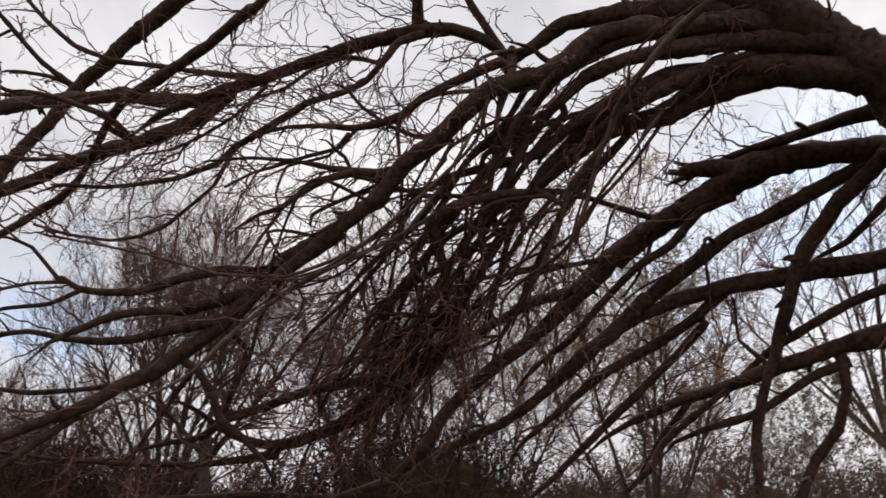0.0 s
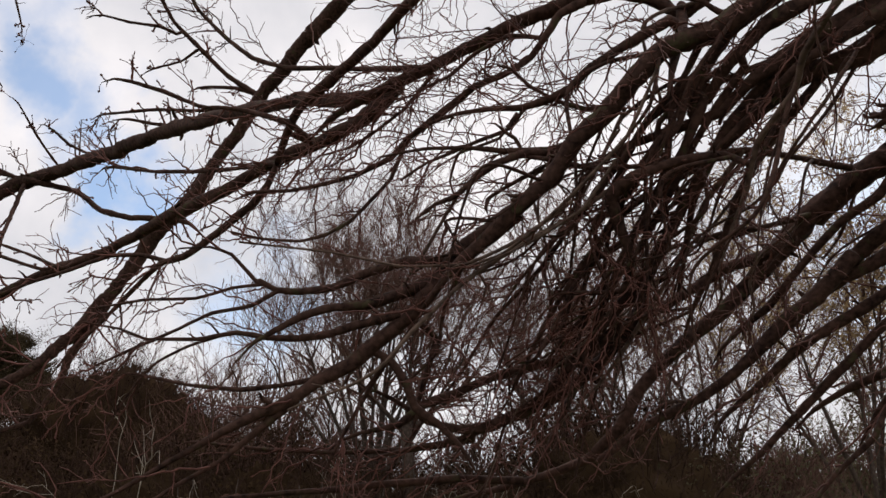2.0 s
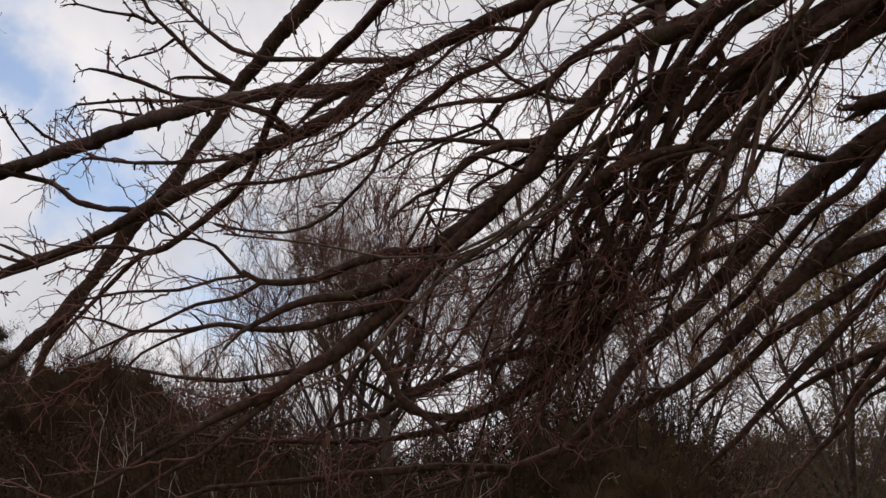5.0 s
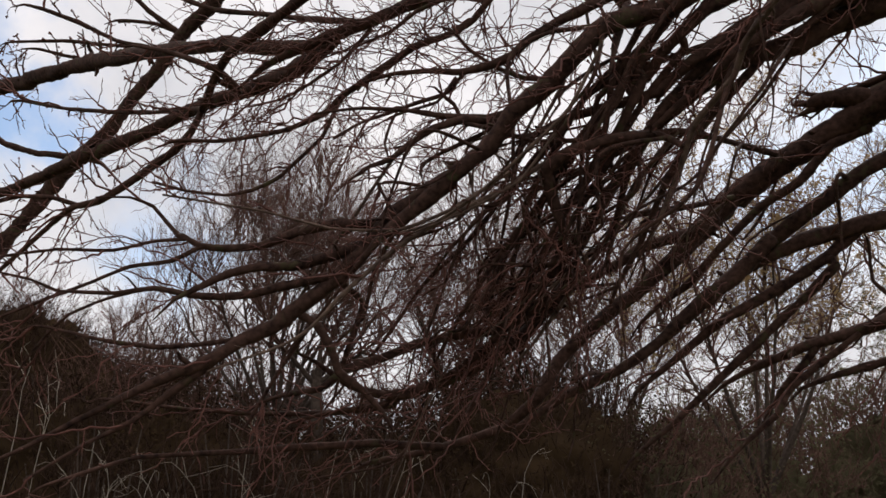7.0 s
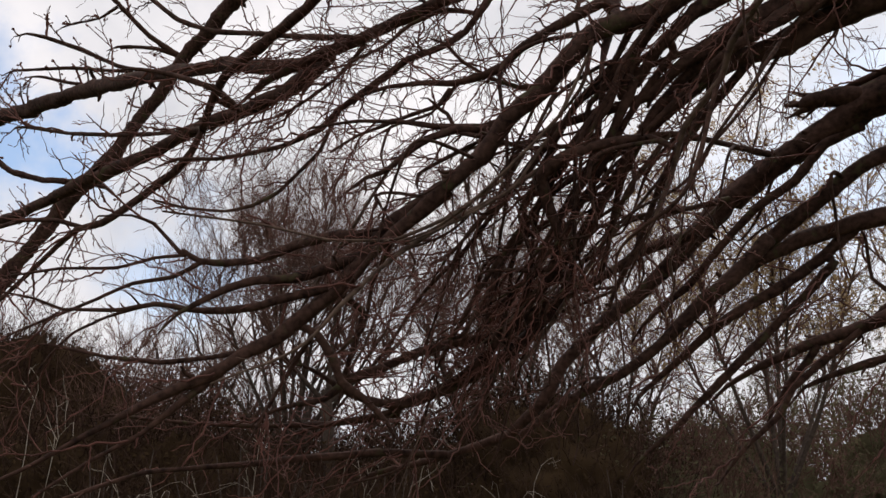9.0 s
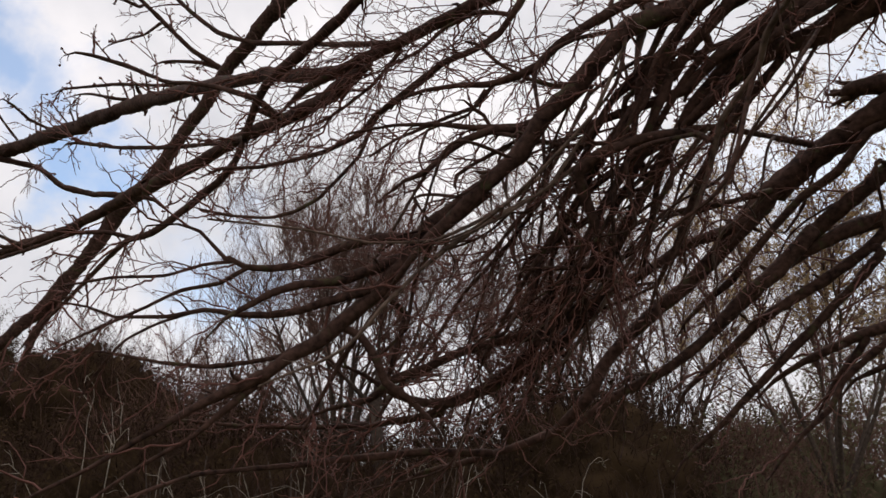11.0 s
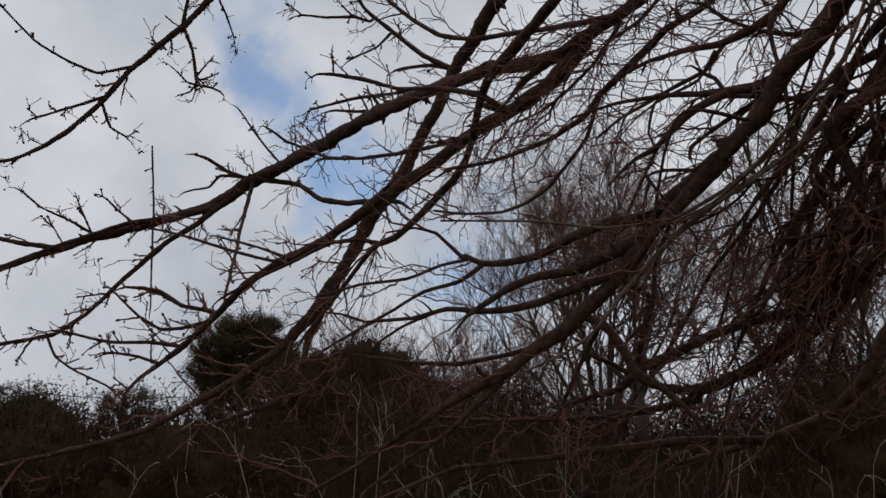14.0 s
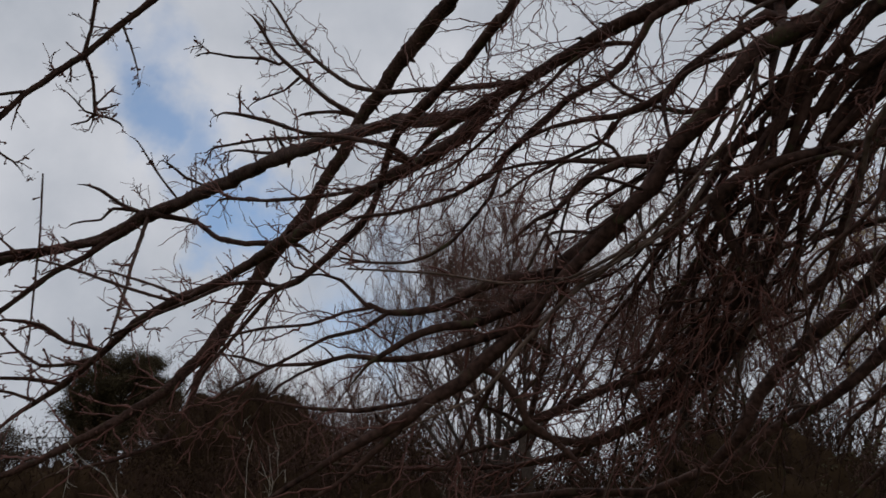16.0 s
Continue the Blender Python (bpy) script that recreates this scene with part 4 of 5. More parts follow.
limb([(0.51, 1.62, 3.61, 0.0152), (0.30, 1.78, 3.50, 0.0143), (0.12, 1.91, 3.36, 0.0138), (-0.03, 2.02, 3.21, 0.0132)], 19.0, 0.28, None, 1.05)
limb([(-0.03, 2.02, 3.21, 0.0132), (-0.03, 2.05, 3.24, 0.0163), (-0.14, 2.16, 3.17, 0.0162), (-0.24, 2.25, 3.14, 0.0168), (-0.33, 2.34, 3.11, 0.0182), (-0.40, 2.42, 3.08, 0.0153), (-0.45, 2.50, 3.03, 0.0131), (-0.48, 2.58, 2.98, 0.0116)], 5.5, 0.25, None, 1.11)
limb([(0.46, 1.99, 3.21, 0.0130), (0.45, 1.95, 3.17, 0.0130), (0.39, 1.96, 3.14, 0.0115), (0.35, 1.98, 3.08, 0.0108), (0.31, 2.02, 3.03, 0.0101), (0.24, 2.01, 2.97, 0.0100), (0.15, 2.04, 2.94, 0.0100), (0.09, 2.07, 2.90, 0.0107), (0.03, 2.10, 2.86, 0.0100), (-0.03, 2.12, 2.82, 0.0093)], 20.0, 0.30, None, 0.97)
limb([(-0.03, 2.12, 2.82, 0.0093), (-0.08, 2.15, 2.77, 0.0079), (-0.18, 2.17, 2.72, 0.0071), (-0.29, 2.22, 2.71, 0.0065), (-0.38, 2.26, 2.71, 0.0059), (-0.48, 2.25, 2.70, 0.0051), (-0.52, 2.25, 2.68, 0.0030), (-0.55, 2.25, 2.66, 0.0010)], 18.0, 0.28, None, 0.98)
limb([(-0.04, 2.13, 2.80, 0.0065), (-0.08, 2.15, 2.70, 0.0057), (-0.14, 2.16, 2.63, 0.0056), (-0.19, 2.16, 2.57, 0.0049), (-0.25, 2.14, 2.52, 0.0048), (-0.32, 2.14, 2.50, 0.0041), (-0.42, 2.13, 2.50, 0.0040), (-0.50, 2.11, 2.51, 0.0033)], 14.0, 0.22, None, 0.93)
limb([(0.04, 2.21, 3.10, 0.0070), (-0.05, 2.26, 3.00, 0.0054), (-0.14, 2.29, 2.93, 0.0046), (-0.21, 2.31, 2.89, 0.0038), (-0.29, 2.31, 2.86, 0.0031)], 30.4, 0.26, None, 1.04)
limb([(0.69, 1.87, 3.03, 0.0151), (0.66, 1.85, 3.04, 0.0166), (0.52, 1.89, 2.97, 0.0124), (0.45, 1.91, 2.92, 0.0117), (0.40, 1.93, 2.87, 0.0109), (0.35, 1.95, 2.85, 0.0103), (0.27, 1.97, 2.83, 0.0090), (0.19, 2.01, 2.85, 0.0070), (0.10, 2.04, 2.85, 0.0056), (0.04, 2.05, 2.83, 0.0049), (-0.01, 2.06, 2.81, 0.0029), (-0.03, 2.07, 2.79, 0.0010)], 22.0, 0.30, None, 0.93)
limb([(0.28, 1.97, 2.83, 0.0062), (0.24, 2.00, 2.78, 0.0055), (0.16, 2.01, 2.75, 0.0055), (0.09, 2.02, 2.72, 0.0048), (0.02, 2.03, 2.69, 0.0041), (-0.05, 2.04, 2.64, 0.0034)], 18.0, 0.24, None, 0.91)
limb([(0.36, 1.91, 2.66, 0.0132), (0.39, 1.91, 2.69, 0.0146), (0.33, 1.91, 2.67, 0.0112), (0.24, 1.90, 2.66, 0.0084), (0.13, 1.91, 2.67, 0.0058), (0.01, 1.92, 2.67, 0.0045), (-0.10, 1.93, 2.65, 0.0032)], 18.0, 0.25, None, 0.86)
limb([(0.26, 1.90, 2.66, 0.0052), (0.24, 1.89, 2.69, 0.0052), (0.22, 1.88, 2.70, 0.0045), (0.19, 1.87, 2.72, 0.0027), (0.17, 1.87, 2.72, 0.0009)], 10.0, 0.06, None, 0.86)
limb([(0.36, 1.91, 2.66, 0.0132), (0.27, 1.89, 2.65, 0.0103), (0.19, 1.88, 2.61, 0.0095), (0.13, 1.88, 2.56, 0.0082), (0.09, 1.88, 2.52, 0.0068), (0.04, 1.89, 2.50, 0.0056), (-0.00, 1.90, 2.47, 0.0034), (-0.03, 1.91, 2.44, 0.0011)], 14.0, 0.20, None, 0.85)
limb([(0.34, 1.99, 3.07, 0.0073), (0.33, 2.02, 3.10, 0.0073), (0.25, 2.03, 3.11, 0.0066), (0.16, 2.07, 3.08, 0.0059), (0.09, 2.11, 3.03, 0.0052), (0.01, 2.13, 2.99, 0.0037), (-0.02, 2.14, 2.97, 0.0022), (-0.04, 2.15, 2.95, 0.0007)], 30.4, 0.28, None, 1.00)
limb([(0.54, 1.92, 2.81, 0.0082), (0.44, 1.95, 2.82, 0.0069), (0.37, 1.95, 2.84, 0.0055), (0.29, 1.94, 2.88, 0.0048), (0.24, 1.92, 2.92, 0.0041), (0.21, 1.92, 2.93, 0.0025), (0.19, 1.91, 2.93, 0.0008)], 26.6, 0.28, None, 0.92)
limb([(0.26, 1.98, 2.82, 0.0048), (0.21, 1.98, 2.74, 0.0041), (0.10, 1.96, 2.68, 0.0040), (0.08, 2.00, 2.62, 0.0033), (0.10, 2.02, 2.57, 0.0027)], 14.0, 0.20, None, 0.89)
limb([(0.14, 1.98, 2.41, 0.0154), (0.05, 1.99, 2.39, 0.0141), (-0.04, 1.99, 2.38, 0.0127), (-0.12, 2.00, 2.36, 0.0114), (-0.21, 2.01, 2.32, 0.0094), (-0.29, 2.01, 2.31, 0.0087), (-0.35, 2.00, 2.31, 0.0074), (-0.39, 1.99, 2.33, 0.0061)], 5.0, 0.22, None, 0.85)
limb([(-0.39, 1.99, 2.32, 0.0061), (-0.42, 1.98, 2.35, 0.0049), (-0.46, 1.97, 2.39, 0.0043), (-0.51, 1.95, 2.40, 0.0030), (-0.58, 1.94, 2.39, 0.0024)], 7.0, 0.18, None, 0.85)
limb([(-0.38, 1.99, 2.32, 0.0049), (-0.45, 1.99, 2.31, 0.0043), (-0.54, 1.99, 2.28, 0.0042), (-0.66, 1.98, 2.27, 0.0036), (-0.77, 1.96, 2.24, 0.0029)], 8.0, 0.22, None, 0.85)
limb([(-0.34, 2.00, 2.31, 0.0062), (-0.41, 2.01, 2.27, 0.0055), (-0.50, 2.01, 2.25, 0.0049), (-0.58, 2.02, 2.21, 0.0042), (-0.68, 2.02, 2.16, 0.0042), (-0.76, 2.00, 2.11, 0.0029)], 8.0, 0.22, None, 0.85)
limb([(0.06, 1.99, 2.34, 0.0165), (-0.04, 1.99, 2.30, 0.0138), (-0.12, 1.98, 2.27, 0.0117), (-0.22, 1.96, 2.25, 0.0103), (-0.27, 1.95, 2.23, 0.0090), (-0.32, 1.95, 2.20, 0.0077), (-0.38, 1.95, 2.16, 0.0046), (-0.42, 1.95, 2.11, 0.0015)], 2.8, 0.20, None, 0.85)
limb([(-0.04, 1.99, 2.25, 0.0124), (-0.15, 1.99, 2.22, 0.0111), (-0.21, 2.00, 2.20, 0.0104), (-0.29, 2.01, 2.19, 0.0091), (-0.37, 2.01, 2.19, 0.0079), (-0.44, 2.01, 2.20, 0.0066), (-0.53, 2.00, 2.18, 0.0048), (-0.64, 1.97, 2.17, 0.0035)], 7.0, 0.25, None, 0.85)
limb([(-0.64, 1.97, 2.17, 0.0035), (-0.70, 1.96, 2.19, 0.0029), (-0.78, 1.94, 2.20, 0.0023)], 7.0, 0.20, None, 0.85)
limb([(0.25, 1.92, 2.50, 0.0256), (0.18, 1.94, 2.45, 0.0230), (0.10, 1.96, 2.40, 0.0218), (0.04, 1.98, 2.32, 0.0211), (-0.02, 2.00, 2.25, 0.0198), (-0.09, 2.01, 2.19, 0.0186), (-0.16, 2.02, 2.13, 0.0179), (-0.23, 2.02, 2.09, 0.0160), (-0.28, 2.02, 2.05, 0.0141), (-0.35, 2.02, 2.01, 0.0128)], 6.0, 0.26, None, 0.85)
limb([(-0.34, 2.02, 2.02, 0.0131), (-0.42, 2.02, 1.98, 0.0118), (-0.47, 2.02, 1.95, 0.0087), (-0.57, 2.02, 1.89, 0.0068), (-0.66, 2.01, 1.83, 0.0050), (-0.76, 1.98, 1.77, 0.0038), (-0.79, 1.97, 1.75, 0.0023), (-0.81, 1.97, 1.73, 0.0008)], 4.8, 0.30, None, 0.85)
limb([(-0.24, 2.02, 2.08, 0.0109), (-0.31, 2.03, 2.02, 0.0102), (-0.38, 2.03, 1.96, 0.0082), (-0.45, 2.04, 1.90, 0.0064), (-0.55, 2.04, 1.84, 0.0046), (-0.65, 2.01, 1.76, 0.0033)], 4.8, 0.30, None, 0.85)
limb([(0.54, 2.04, 2.33, 0.0132), (0.59, 2.09, 2.31, 0.0177), (0.48, 2.13, 2.18, 0.0175), (0.38, 2.14, 2.10, 0.0173), (0.29, 2.14, 2.05, 0.0151), (0.19, 2.14, 2.01, 0.0143), (0.12, 2.15, 2.00, 0.0110), (0.03, 2.15, 2.02, 0.0084), (-0.05, 2.14, 2.07, 0.0058), (-0.10, 2.13, 2.09, 0.0035), (-0.13, 2.13, 2.09, 0.0012)], 7.3, 0.26, None, 0.87)
limb([(0.49, 2.06, 2.27, 0.0130), (0.52, 2.07, 2.25, 0.0147), (0.41, 2.09, 2.17, 0.0126), (0.31, 2.09, 2.15, 0.0124), (0.19, 2.10, 2.12, 0.0117), (0.10, 2.10, 2.08, 0.0109), (0.02, 2.10, 2.05, 0.0102), (-0.04, 2.10, 2.00, 0.0082), (-0.13, 2.10, 1.98, 0.0056), (-0.18, 2.10, 1.96, 0.0034), (-0.21, 2.10, 1.93, 0.0011)], 7.3, 0.26, None, 0.85)
limb([(-0.12, 2.01, 2.17, 0.0111), (-0.06, 2.02, 2.14, 0.0099), (-0.02, 2.03, 2.08, 0.0105), (0.00, 2.04, 2.03, 0.0111), (0.06, 2.05, 1.99, 0.0086), (0.11, 2.05, 1.94, 0.0052), (0.15, 2.06, 1.88, 0.0017)], 6.3, 0.22, None, 0.85)
limb([(-0.21, 2.03, 2.10, 0.0073), (-0.32, 2.04, 2.08, 0.0061), (-0.42, 2.05, 2.07, 0.0054), (-0.54, 2.05, 2.08, 0.0042), (-0.67, 2.03, 2.10, 0.0036), (-0.70, 2.03, 2.10, 0.0021), (-0.72, 2.03, 2.09, 0.0007)], 9.4, 0.28, None, 0.85)
limb([(-0.07, 2.02, 2.14, 0.0063), (-0.06, 2.06, 2.17, 0.0063), (-0.11, 2.08, 2.09, 0.0057), (-0.16, 2.10, 2.00, 0.0050), (-0.19, 2.10, 1.94, 0.0043), (-0.21, 2.11, 1.90, 0.0026), (-0.22, 2.11, 1.86, 0.0009)], 7.3, 0.20, None, 0.85)
limb([(0.28, 2.24, 1.89, 0.0107), (0.10, 2.24, 1.89, 0.0099), (-0.10, 2.22, 1.87, 0.0084), (-0.28, 2.21, 1.85, 0.0070), (-0.46, 2.18, 1.83, 0.0055), (-0.62, 2.15, 1.77, 0.0042), (-0.66, 2.14, 1.75, 0.0025), (-0.68, 2.14, 1.73, 0.0008)], 2.2, 0.30, None, 0.89)
limb([(0.14, 2.15, 1.99, 0.0076), (0.15, 2.20, 1.98, 0.0079), (-0.00, 2.21, 1.96, 0.0072), (-0.17, 2.21, 1.95, 0.0058), (-0.36, 2.19, 1.95, 0.0051), (-0.53, 2.15, 1.96, 0.0037), (-0.56, 2.15, 1.96, 0.0022), (-0.58, 2.14, 1.95, 0.0007)], 2.2, 0.28, None, 0.88)
limb([(-0.02, 2.00, 2.25, 0.0077), (0.05, 2.05, 2.21, 0.0077), (0.03, 2.07, 2.13, 0.0070), (0.01, 2.09, 2.07, 0.0063), (-0.00, 2.10, 2.01, 0.0038), (-0.01, 2.11, 1.95, 0.0013)], 4.2, 0.20, None, 0.85)
limb([(0.09, 1.96, 2.39, 0.0056), (0.11, 1.94, 2.36, 0.0056), (0.07, 1.98, 2.27, 0.0050), (0.05, 2.01, 2.16, 0.0044), (-0.00, 2.03, 2.11, 0.0037), (-0.03, 2.03, 2.08, 0.0022), (-0.04, 2.04, 2.05, 0.0007)], 6.3, 0.20, None, 0.85)
limb([(1.40, 1.56, 3.10, 0.0386), (1.21, 1.58, 3.08, 0.0289), (1.06, 1.63, 3.07, 0.0259), (0.95, 1.67, 3.04, 0.0203), (0.85, 1.70, 2.98, 0.0188), (0.77, 1.72, 2.92, 0.0143), (0.71, 1.77, 2.83, 0.0121), (0.67, 1.81, 2.72, 0.0098)], 8.0, 0.20, None, 0.96)
limb([(1.48, 1.52, 3.06, 0.0153), (1.37, 1.57, 3.03, 0.0115), (1.26, 1.61, 3.00, 0.0099), (1.17, 1.64, 2.95, 0.0091), (1.09, 1.69, 2.88, 0.0083), (1.03, 1.72, 2.82, 0.0050), (1.00, 1.73, 2.76, 0.0017)], 8.0, 0.20, None, 1.00)
limb([(1.04, 1.71, 2.92, 0.0199), (0.92, 1.76, 2.85, 0.0152), (0.83, 1.80, 2.77, 0.0138), (0.76, 1.84, 2.69, 0.0111), (0.70, 1.87, 2.59, 0.0099), (0.64, 1.92, 2.48, 0.0087), (0.58, 1.97, 2.35, 0.0070), (0.55, 1.99, 2.29, 0.0042), (0.53, 2.00, 2.23, 0.0014)], 9.0, 0.20, None, 0.92)
limb([(1.01, 1.77, 2.83, 0.0128), (0.93, 1.84, 2.74, 0.0122), (0.86, 1.89, 2.66, 0.0115), (0.81, 1.95, 2.54, 0.0090), (0.76, 2.00, 2.41, 0.0078), (0.71, 2.06, 2.30, 0.0061), (0.69, 2.08, 2.24, 0.0037), (0.68, 2.10, 2.19, 0.0012)], 9.0, 0.20, None, 0.94)
limb([(0.78, 1.73, 2.84, 0.0111), (0.80, 1.75, 2.83, 0.0111), (0.74, 1.80, 2.75, 0.0099), (0.68, 1.85, 2.65, 0.0093), (0.62, 1.91, 2.53, 0.0087), (0.54, 1.96, 2.40, 0.0075), (0.46, 1.99, 2.30, 0.0064), (0.36, 2.02, 2.20, 0.0047), (0.33, 2.03, 2.16, 0.0028), (0.30, 2.04, 2.13, 0.0009)], 10.0, 0.22, None, 0.89)
limb([(0.68, 1.72, 2.86, 0.0097), (0.63, 1.76, 2.77, 0.0086), (0.56, 1.80, 2.70, 0.0080), (0.50, 1.84, 2.61, 0.0074), (0.42, 1.88, 2.51, 0.0063), (0.33, 1.93, 2.42, 0.0052), (0.25, 1.96, 2.33, 0.0041), (0.23, 1.97, 2.30, 0.0025), (0.21, 1.98, 2.27, 0.0008)], 12.0, 0.22, None, 0.87)
limb([(0.64, 1.84, 2.70, 0.0085), (0.62, 1.79, 2.69, 0.0085), (0.54, 1.84, 2.59, 0.0085), (0.47, 1.90, 2.46, 0.0079), (0.39, 1.95, 2.35, 0.0073), (0.32, 1.99, 2.24, 0.0062), (0.26, 2.03, 2.13, 0.0046), (0.24, 2.04, 2.09, 0.0027), (0.23, 2.05, 2.06, 0.0009)], 12.0, 0.22, None, 0.86)
limb([(-0.49, 2.63, 3.00, 0.0109), (-0.52, 2.64, 2.92, 0.0127), (-0.58, 2.72, 2.88, 0.0130), (-0.71, 2.79, 2.80, 0.0123), (-0.83, 2.84, 2.73, 0.0115), (-0.92, 2.87, 2.71, 0.0107), (-1.03, 2.97, 2.65, 0.0090), (-1.16, 3.06, 2.55, 0.0082), (-1.26, 3.06, 2.43, 0.0061), (-1.29, 3.06, 2.38, 0.0037), (-1.32, 3.06, 2.33, 0.0012)], 7.7, 0.26, None, 1.28)
limb([(-0.89, 2.88, 2.72, 0.0088), (-0.99, 2.89, 2.75, 0.0089), (-1.11, 2.90, 2.75, 0.0080), (-1.25, 2.97, 2.73, 0.0072), (-1.42, 3.02, 2.69, 0.0063), (-1.56, 2.98, 2.60, 0.0052), (-1.60, 2.97, 2.57, 0.0031), (-1.63, 2.96, 2.53, 0.0010)], 6.6, 0.20, None, 1.34)


def strands(n, first, last, drift, fall, thick, dense=4):
    """Thin hanging shoots that leave the limbs between two points, well apart, and fall to one side."""
    first, last, drift = np.array(first), np.array(last), np.array(drift)
    taken = []
    for i in range(n):
        for _ in range(12):
            u = (i + rng.uniform(0, 1)) / n
            root = first * (1 - u) + last * u + rng.normal(size=3) * (0.08, 0.16, 0.13)
            near = BEARERS[np.argmin(np.linalg.norm(BEARERS[:, :3] - root, axis=1))]
            root = near[:3]
            if all(np.linalg.norm(root - q) > 0.045 for q in taken):
                break
        taken.append(root)
        far = rng.uniform(0.45, 1.1)
        end = root + drift * far * rng.uniform(0.5, 1.5) + np.array((0, 0, -fall * far)) + rng.normal(size=3) * (0.12, 0.10, 0.05)
        bow = (root + end) / 2 + np.array((-0.06, -0.03, 0.10)) * rng.uniform(-0.3, 1.5) + rng.normal(size=3) * 0.04
        late = root * 0.24 + end * 0.76 + np.array((-0.04, 0, 0.05)) * rng.uniform(-0.5, 1.2) + rng.normal(size=3) * 0.03
        w = min(thick * rng.uniform(0.45, 1.2), near[3] * 0.8)
        # some strands get the paler bark, light put into their colour to look sunlit
        limb([(*root, w), (*bow, w * 0.85), (*late, w * 0.6), (*end, w * 0.3)], dense, 0.22, pale_lit_bark if rng.uniform() < 0.16 else None, 0.95, 1.6, 0.2)


BEARERS = np.concatenate([m[m[:, 3] > 0.006] for m in limb_lines]) + np.array([*HOME, 0])
strands(16, (1.00, 1.72, 2.84), (0.46, 1.85, 2.62), (-0.36, 0.24, 0), 0.66, 0.0060)
strands(6, (0.92, 1.75, 2.78), (0.50, 1.85, 2.60), (-0.38, 0.20, 0), 0.72, 0.010)
strands(16, (0.75, 1.80, 2.72), (0.20, 1.90, 2.48), (-0.30, 0.16, 0), 0.44, 0.0048, 6)
strands(9, (1.05, 1.75, 2.82), (0.60, 1.90, 2.66), (-0.48, 0.22, 0), 0.62, 0.008)
strands(12, (1.45, 2.05, 2.55), (0.70, 2.05, 2.36), (-0.34, 0.20, 0), 0.48, 0.006)
strands(14, (0.85, 2.00, 2.45), (0.20, 2.05, 2.25), (-0.30, 0.14, 0), 0.40, 0.0045, 6)
strands(4, (0.30, 1.85, 2.42), (-0.45, 1.95, 2.28), (-0.30, 0.10, 0), 0.40, 0.005)


# ---- trees and shrubs behind ----
def polar(turn, far):
    return np.array([far * math.sin(radians(turn)), far * math.cos(radians(turn)), 0.0])


